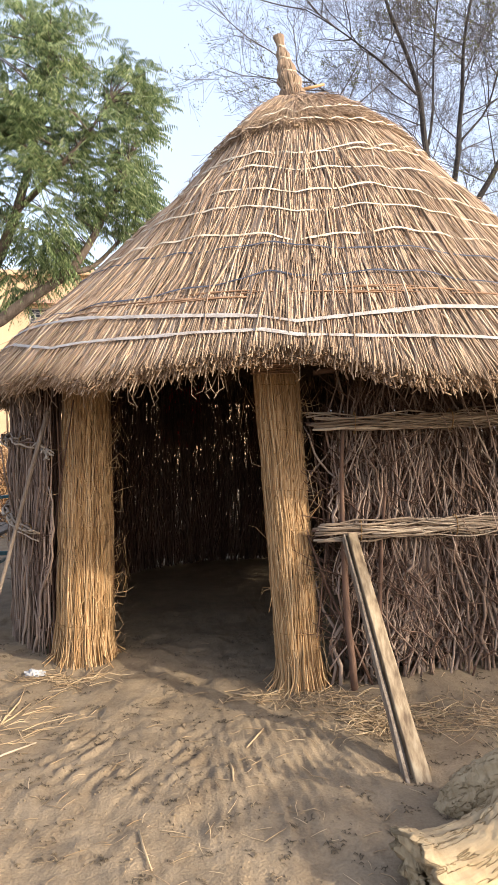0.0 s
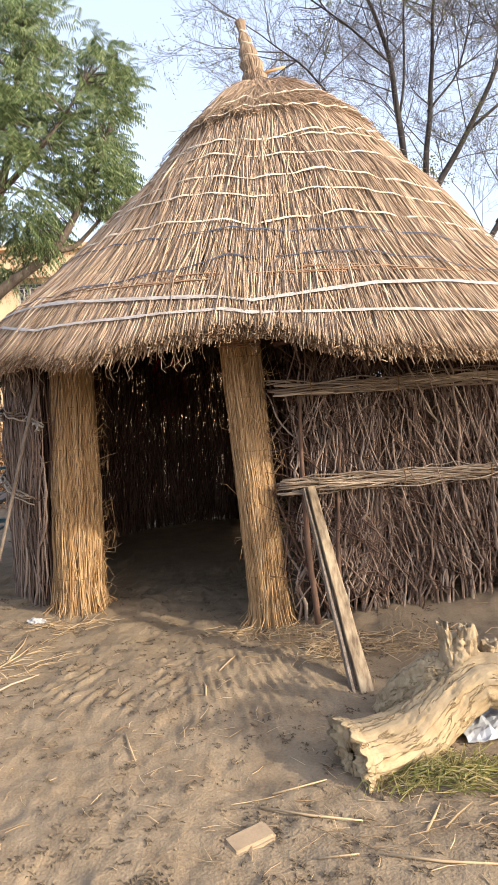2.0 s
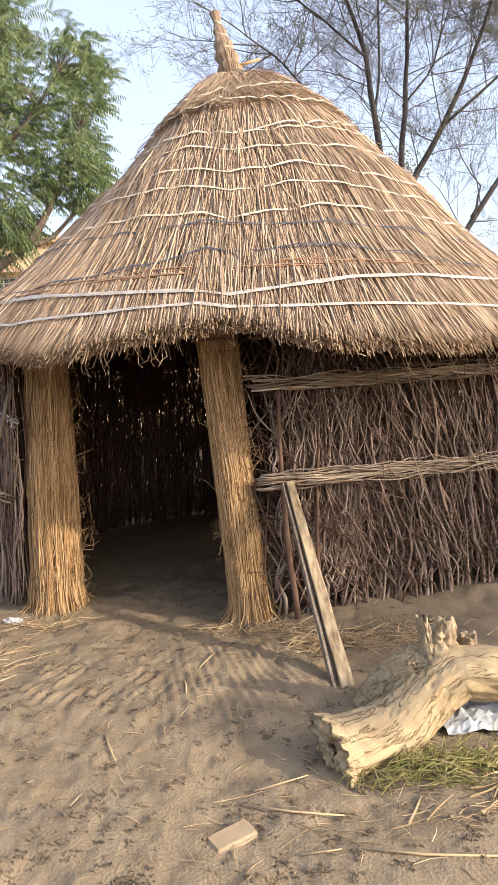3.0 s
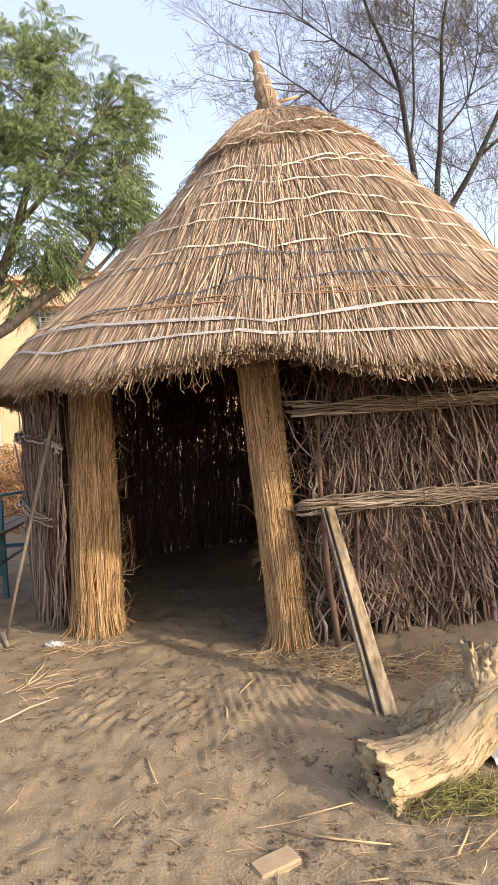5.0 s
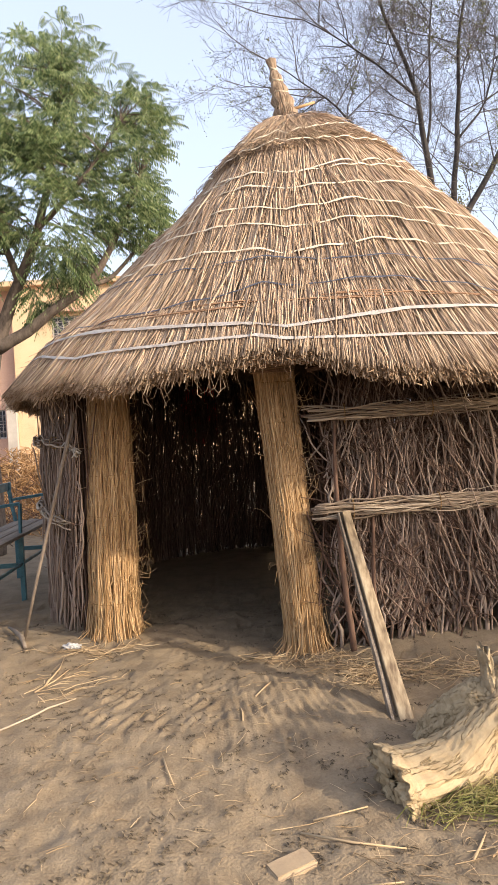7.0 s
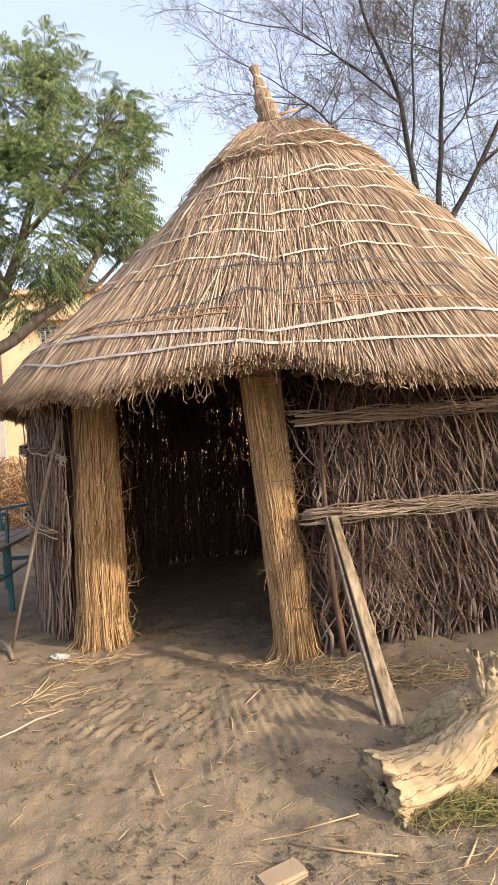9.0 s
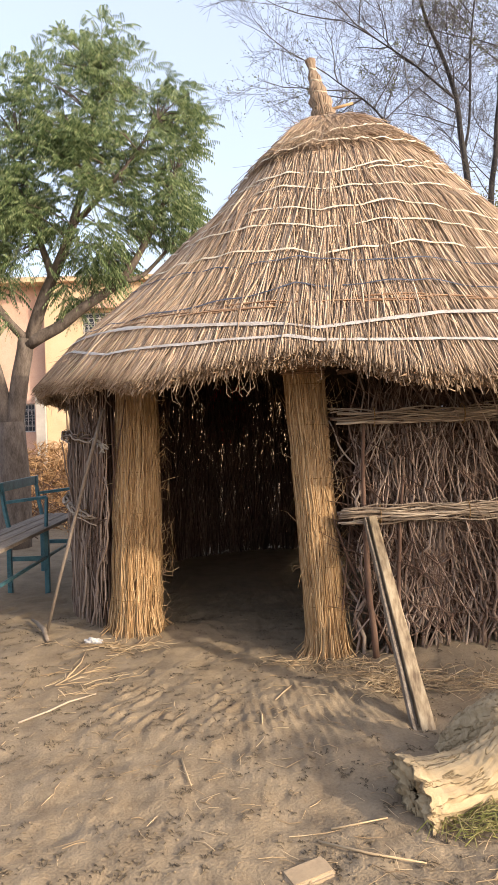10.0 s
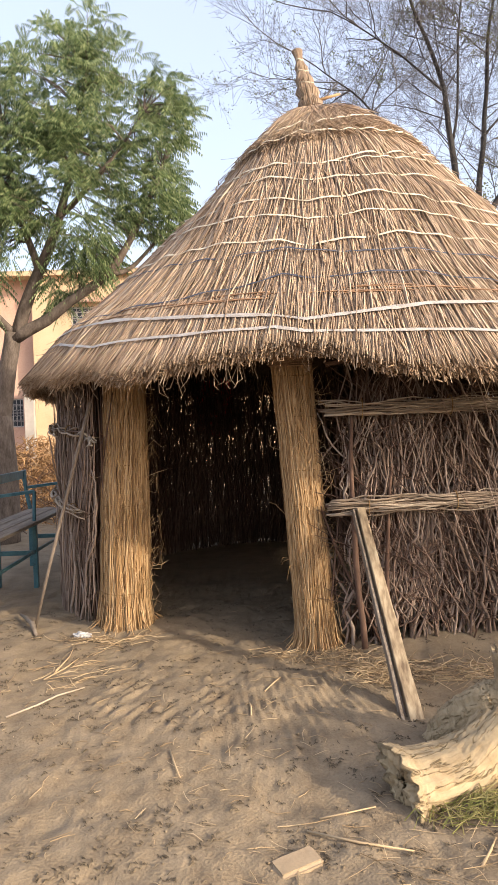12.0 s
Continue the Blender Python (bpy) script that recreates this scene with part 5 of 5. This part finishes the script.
def build_neem():
    base = Vector((-2.92, 8.35, 0.0))
    tree = thing("neem_tree", base, "leafy green neem tree with forked grey trunk", "tree")
    bag = Bag()
    limb(bag, [(-2.92, 8.35, -0.1), (-2.92, 8.35, 0.8), (-2.93, 8.33, 1.55)], 0.21, 0.15, 12, 0.012)
    limb(bag, [(-2.93, 8.33, 1.45), (-2.82, 8.32, 2.0), (-2.68, 8.3, 2.6)], 0.115, 0.095, 10)
    limb(bag, [(-2.94, 8.33, 1.45), (-3.1, 8.33, 2.1), (-3.5, 8.4, 3.3), (-3.7, 8.5, 4.4)], 0.11, 0.05, 10)
    tips = []
    for pts, r0, r1 in (([(-2.68, 8.3, 2.5), (-2.36, 8.3, 3.3), (-2.1, 8.3, 3.9), (-1.85, 8.3, 4.8), (-1.7, 8.3, 5.7)], 0.085, 0.02),
                        ([(-2.68, 8.3, 2.52), (-2.18, 8.25, 2.76), (-1.47, 8.2, 3.22), (-1.1, 8.2, 3.8), (-0.8, 8.2, 4.5)], 0.08, 0.02),
                        ([(-2.68, 8.3, 2.5), (-2.95, 8.2, 2.85), (-3.3, 8.1, 3.5), (-3.4, 8.1, 4.3)], 0.06, 0.02),
                        ([(-2.36, 8.3, 3.3), (-2.6, 8.35, 4.0), (-2.75, 8.4, 5.0)], 0.05, 0.015),
                        ([(-2.1, 8.3, 3.9), (-1.5, 8.1, 4.4), (-1.0, 8.1, 5.1)], 0.04, 0.012),
                        ([(-1.47, 8.2, 3.22), (-1.2, 8.4, 3.35), (-0.8, 8.4, 3.8)], 0.04, 0.012)):
        tips.append(limb(bag, pts, r0, r1, 9, 0.02))
    lobes = [((-1.75, 8.3, 5.25), (1.0, 1.0, 0.85)), ((-1.12, 8.25, 4.55), (0.58, 0.8, 0.72)), ((-2.55, 8.35, 5.0), (0.95, 1.0, 0.95)), ((-3.0, 8.1, 3.75), (0.8, 0.9, 0.75)),
             ((-1.6, 8.2, 4.3), (0.75, 0.8, 0.6)), ((-3.5, 8.4, 4.3), (1.0, 0.9, 0.9)), ((-1.7, 8.3, 5.9), (0.66, 0.6, 0.48)), ((-3.0, 8.0, 4.2), (0.8, 0.6, 0.55)), ((-3.3, 7.9, 3.4), (0.6, 0.5, 0.5)), ((-0.76, 8.2, 5.12), (0.36, 0.4, 0.4)),
             ((-0.92, 8.3, 3.95), (0.38, 0.5, 0.4)), ((-1.8, 8.2, 3.65), (0.4, 0.5, 0.25)), ((-2.9, 8.2, 2.95), (0.4, 0.4, 0.35)), ((-3.3, 8.1, 3.2), (0.6, 0.5, 0.5)), ((-2.65, 8.0, 3.95), (0.55, 0.5, 0.5)), ((-2.1, 8.1, 4.6), (0.7, 0.5, 0.6)),
             ((-2.05, 8.4, 3.12), (0.34, 0.3, 0.2)), ((-1.75, 8.25, 3.38), (0.36, 0.3, 0.2))]
    leaves = Bag()
    all_pts = [p for t in tips for p in t]
    for c, s in lobes:
        vol = s[0] * s[1] * s[2]
        for i in range(int(26 + 330 * vol ** 0.72)):
            d = Vector((R.gauss(0, 1), R.gauss(0, 1), R.gauss(0, 1))).normalized()
            r = R.random() ** 0.42
            p = Vector((c[0] + d.x * s[0] * r, c[1] + d.y * s[1] * r, c[2] + d.z * s[2] * r))
            if noise.noise(p * 2.1) < -0.11:
                continue
            out = (p - Vector((-2.0, 8.3, 4.2))).normalized()
            # a twig that carries a spray of leaves
            q = min(all_pts, key=lambda v: (v - p).length_squared)
            if (q - p).length < 0.9 and R.random() < 0.4:
                bag.tube([q, q.lerp(p, 0.5) + Vector((0, 0, 0.05)), p], [0.009, 0.006, 0.003], 4, cap=False)
            for k in range(R.randint(4, 7)):
                dd = (out * 0.7 + Vector((R.gauss(0, 0.75), R.gauss(0, 0.75), R.gauss(0.15, 0.5)))).normalized()
                neem_leaf(leaves, p + dd * 0.03, dd, Vector((0, 0, 1)), uni(0.14, 0.27))
    placed("trunk", bag, M_bark, tree, "forked grey-brown trunk and limbs")
    placed("crown", leaves, M_neem, tree, "green feathery drooping leaves", smooth=False)


build_neem()


def ramify(bag, leaves, p, d, L, r, depth, leaf):
    """A branch with side shoots, down to fine twigs."""
    n = 4
    pts = [p]
    dirs = []
    for i in range(n):
        d = (d + Vector((R.gauss(0, 0.13), R.gauss(0, 0.13), R.gauss(0.03, 0.1)))).normalized()
        pts.append(pts[-1] + d * (L / n))
        dirs.append(d)
    bag.tube(pts, [max(0.0019, r * (1 - 0.55 * i / n)) for i in range(n + 1)], 5 if r > 0.012 else 3, cap=False)
    if depth == 0:
        if leaf:
            for i in range(R.randint(0, 3)):
                q = pts[R.randint(1, n)]
                for k in range(3):
                    a = Vector((R.gauss(0, 1), R.gauss(0, 1), R.gauss(0, 1))).normalized() * uni(0.02, 0.045)
                    b = a.cross(Vector((0.3, 0.5, 0.8))).normalized() * 0.007
                    c = q + Vector((R.gauss(0, 0.03), R.gauss(0, 0.03), R.gauss(0, 0.03)))
                    leaves.quad(c, c + a * 0.5 + b, c + a, c + a * 0.5 - b)
        return
    for i in range(1, n + 1):
        for k in range(R.choice((1, 1, 2)) if depth > 1 else R.choice((1, 2, 2))):
            s = Vector((R.gauss(0, 1), R.gauss(0, 0.8), R.gauss(0.15, 0.8)))
            s = (dirs[i - 1] * 0.75 + s.normalized() * 0.75).normalized()
            ramify(bag, leaves, pts[i], s, L * uni(0.45, 0.72), r * 0.5 * (1 - 0.3 * i / n), depth - 1, leaf)


def bare_tree(base, limbs, label):
    tree = thing("bare_tree", base, label, "tree", "bare trees behind the hut")
    bag, twigs, leaves = Bag(), Bag(), Bag()
    for pts, r0, r1, shoots in limbs:
        line = limb(bag, pts, r0, r1, 8, 0.03, 0.56)
        n = len(line) - 1
        shoots = int(shoots * 1.15)
        for k in range(shoots):
            i = int(n * (0.35 + 0.65 * (k + 1) / shoots))
            d = (line[i] - line[i - 1]).normalized()
            s = (d * 0.6 + Vector((R.gauss(0, 1), R.gauss(0, 0.6), R.gauss(0.1, 0.5))).normalized() * 0.8).normalized()
            ramify(twigs, leaves, line[i], s, uni(0.8, 1.5), 0.012, 3, R.random() < 0.22)
    placed("trunk", bag, M_darkbark, tree, "slender dark limbs")
    placed("twig_tangle", twigs, M_twig, tree, "tangle of fine bare twigs")
    placed("crown", leaves, M_acacia_leaf, tree, "sparse yellow-green leaflets", smooth=False)


bare_tree((3.7, 10.6, 0), [
    ([(3.7, 10.6, -0.1), (3.62, 10.55, 2.5), (3.48, 10.5, 5.1), (3.36, 10.5, 5.95), (3.27, 10.5, 6.7), (2.9, 10.5, 7.7), (2.7, 10.5, 8.4)], 0.12, 0.03, 12),
    ([(3.42, 10.5, 5.5), (3.6, 10.6, 6.3), (3.55, 10.6, 7.2), (3.7, 10.6, 8.2)], 0.04, 0.02, 7),
    ([(3.55, 10.5, 4.2), (2.7, 10.4, 5.5), (2.0, 10.3, 6.2), (1.3, 10.3, 6.7)], 0.05, 0.014, 12),
    ([(3.3, 10.5, 6.4), (2.5, 10.4, 7.0), (1.6, 10.4, 7.6)], 0.035, 0.012, 9)],
    "slender bare acacia tree with dark limbs and fine twigs")
bare_tree((3.85, 10.9, 0), [
    ([(3.85, 10.9, -0.1), (3.8, 10.7, 2.5), (3.78, 10.5, 4.66), (3.88, 10.5, 5.6), (3.96, 10.5, 6.3), (4.0, 10.5, 7.1), (4.2, 10.5, 8.3)], 0.11, 0.03, 12),
    ([(3.9, 10.5, 5.7), (4.4, 10.6, 6.3), (4.8, 10.7, 7.3)], 0.035, 0.014, 7)],
    "slender bare acacia tree with sparse yellow-green leaflets")
bare_tree((3.3, 10.3, 0), [
    ([(3.3, 10.3, -0.1), (3.5, 10.4, 2.8), (3.95, 10.5, 4.48), (4.5, 10.5, 5.33), (4.92, 10.5, 6.17), (5.28, 10.5, 6.95), (5.6, 10.5, 8.0)], 0.12, 0.03, 14),
    ([(4.52, 10.5, 5.36), (5.23, 10.5, 5.92), (5.94, 10.5, 6.55), (6.6, 10.5, 7.2)], 0.05, 0.016, 12)],
    "leaning bare acacia tree with forked dark limb")
bare_tree((4.0, 10.8, 0), [
    ([(4.0, 10.8, -0.1), (4.4, 10.6, 2.6), (4.8, 10.5, 3.69), (5.45, 10.5, 4.53), (5.88, 10.5, 5.13), (6.7, 10.5, 6.4)], 0.115, 0.04, 9),
    ([(4.95, 10.5, 3.9), (5.02, 10.5, 4.15), (5.1, 10.5, 4.42)], 0.04, 0.02, 1)],
    "leaning bare acacia limb with a broken side stub")

# low leafy growth behind the roof's shoulder
bush = thing("shrub", (4.1, 11.2, 0), "tall thin shrub with small yellow-green leaves", "shrub")
stem, lf = Bag(), Bag()
for k in range(5):
    top = Vector((uni(3.6, 4.6), uni(10.9, 11.4), uni(4.5, 5.25)))
    stem.tube([Vector((4.1, 11.2, -0.05)), Vector((4.1, 11.2, 2.0)).lerp(top, 0.3), top], [0.03, 0.02, 0.006], 5)
    for j in range(220):
        c = top + Vector((R.gauss(0, 0.2), R.gauss(0, 0.2), R.gauss(-0.1, 0.2)))
        a = Vector((R.gauss(0, 1), R.gauss(0, 1), R.gauss(0, 1))).normalized() * uni(0.03, 0.06)
        b = a.cross(Vector((0.3, 0.5, 0.8))).normalized() * 0.012
        lf.quad(c, c + a * 0.5 + b, c + a, c + a * 0.5 - b)
placed("stems", stem, M_darkbark, bush)
placed("crown", lf, M_acacia_leaf, bush, "small yellow-green leaves", smooth=False)


# a leafy tree out of view on the side of the sun, added to shade wall and sand
def build_shade_tree():
    tree = thing("shade_tree", (6.6, 0.9, 0), "leafy green tree out of view, added to shade the wall and sand", "tree")
    bag, leaves = Bag(), Bag()
    limb(bag, [(6.6, 0.9, -0.1), (6.6, 0.9, 1.4), (6.55, 0.9, 2.3)], 0.12, 0.09, 10)
    # The small dense clumps are placed only for the shade patches they cast.
    for c, s, n, leaf in (((6.6, 0.95, 3.15), (0.9, 0.95, 0.9), 230, 0.3), ((6.42, -1.32, 3.28), (0.16, 0.13, 0.08), 120, 0.09), ((6.75, -0.55, 2.98), (0.22, 0.16, 0.1), 120, 0.12),
                          ((6.55, -0.16, 2.84), (0.3, 0.22, 0.18), 130, 0.12), ((6.4, 0.6, 2.35), (0.55, 0.5, 0.42), 90, 0.3), ((6.4, 1.1, 2.35), (0.5, 0.5, 0.4), 90, 0.3), ((7.1, 1.7, 3.0), (0.8, 0.8, 0.9), 170, 0.3)):
        limb(bag, [(6.55, 0.9, 2.2), tuple((Vector((6.55, 0.9, 2.2)) + Vector(c)) / 2), c], 0.06, 0.015, 7)
        for i in range(n):
            d = Vector((R.gauss(0, 1), R.gauss(0, 1), R.gauss(0, 1))).normalized()
            r = R.random() ** 0.42
            p = Vector((c[0] + d.x * s[0] * r, c[1] + d.y * s[1] * r, c[2] + d.z * s[2] * r))
            for k in range(R.randint(4, 7)):
                dd = (d * 0.6 + Vector((R.gauss(0, 0.75), R.gauss(0, 0.75), R.gauss(0.15, 0.5)))).normalized()
                neem_leaf(leaves, p, dd, Vector((0, 0, 1)), leaf * uni(0.7, 1.2))
    placed("trunk", bag, M_bark, tree, "grey-brown trunk")
    placed("crown", leaves, M_neem, tree, "green feathery leaves", smooth=False)


build_shade_tree()
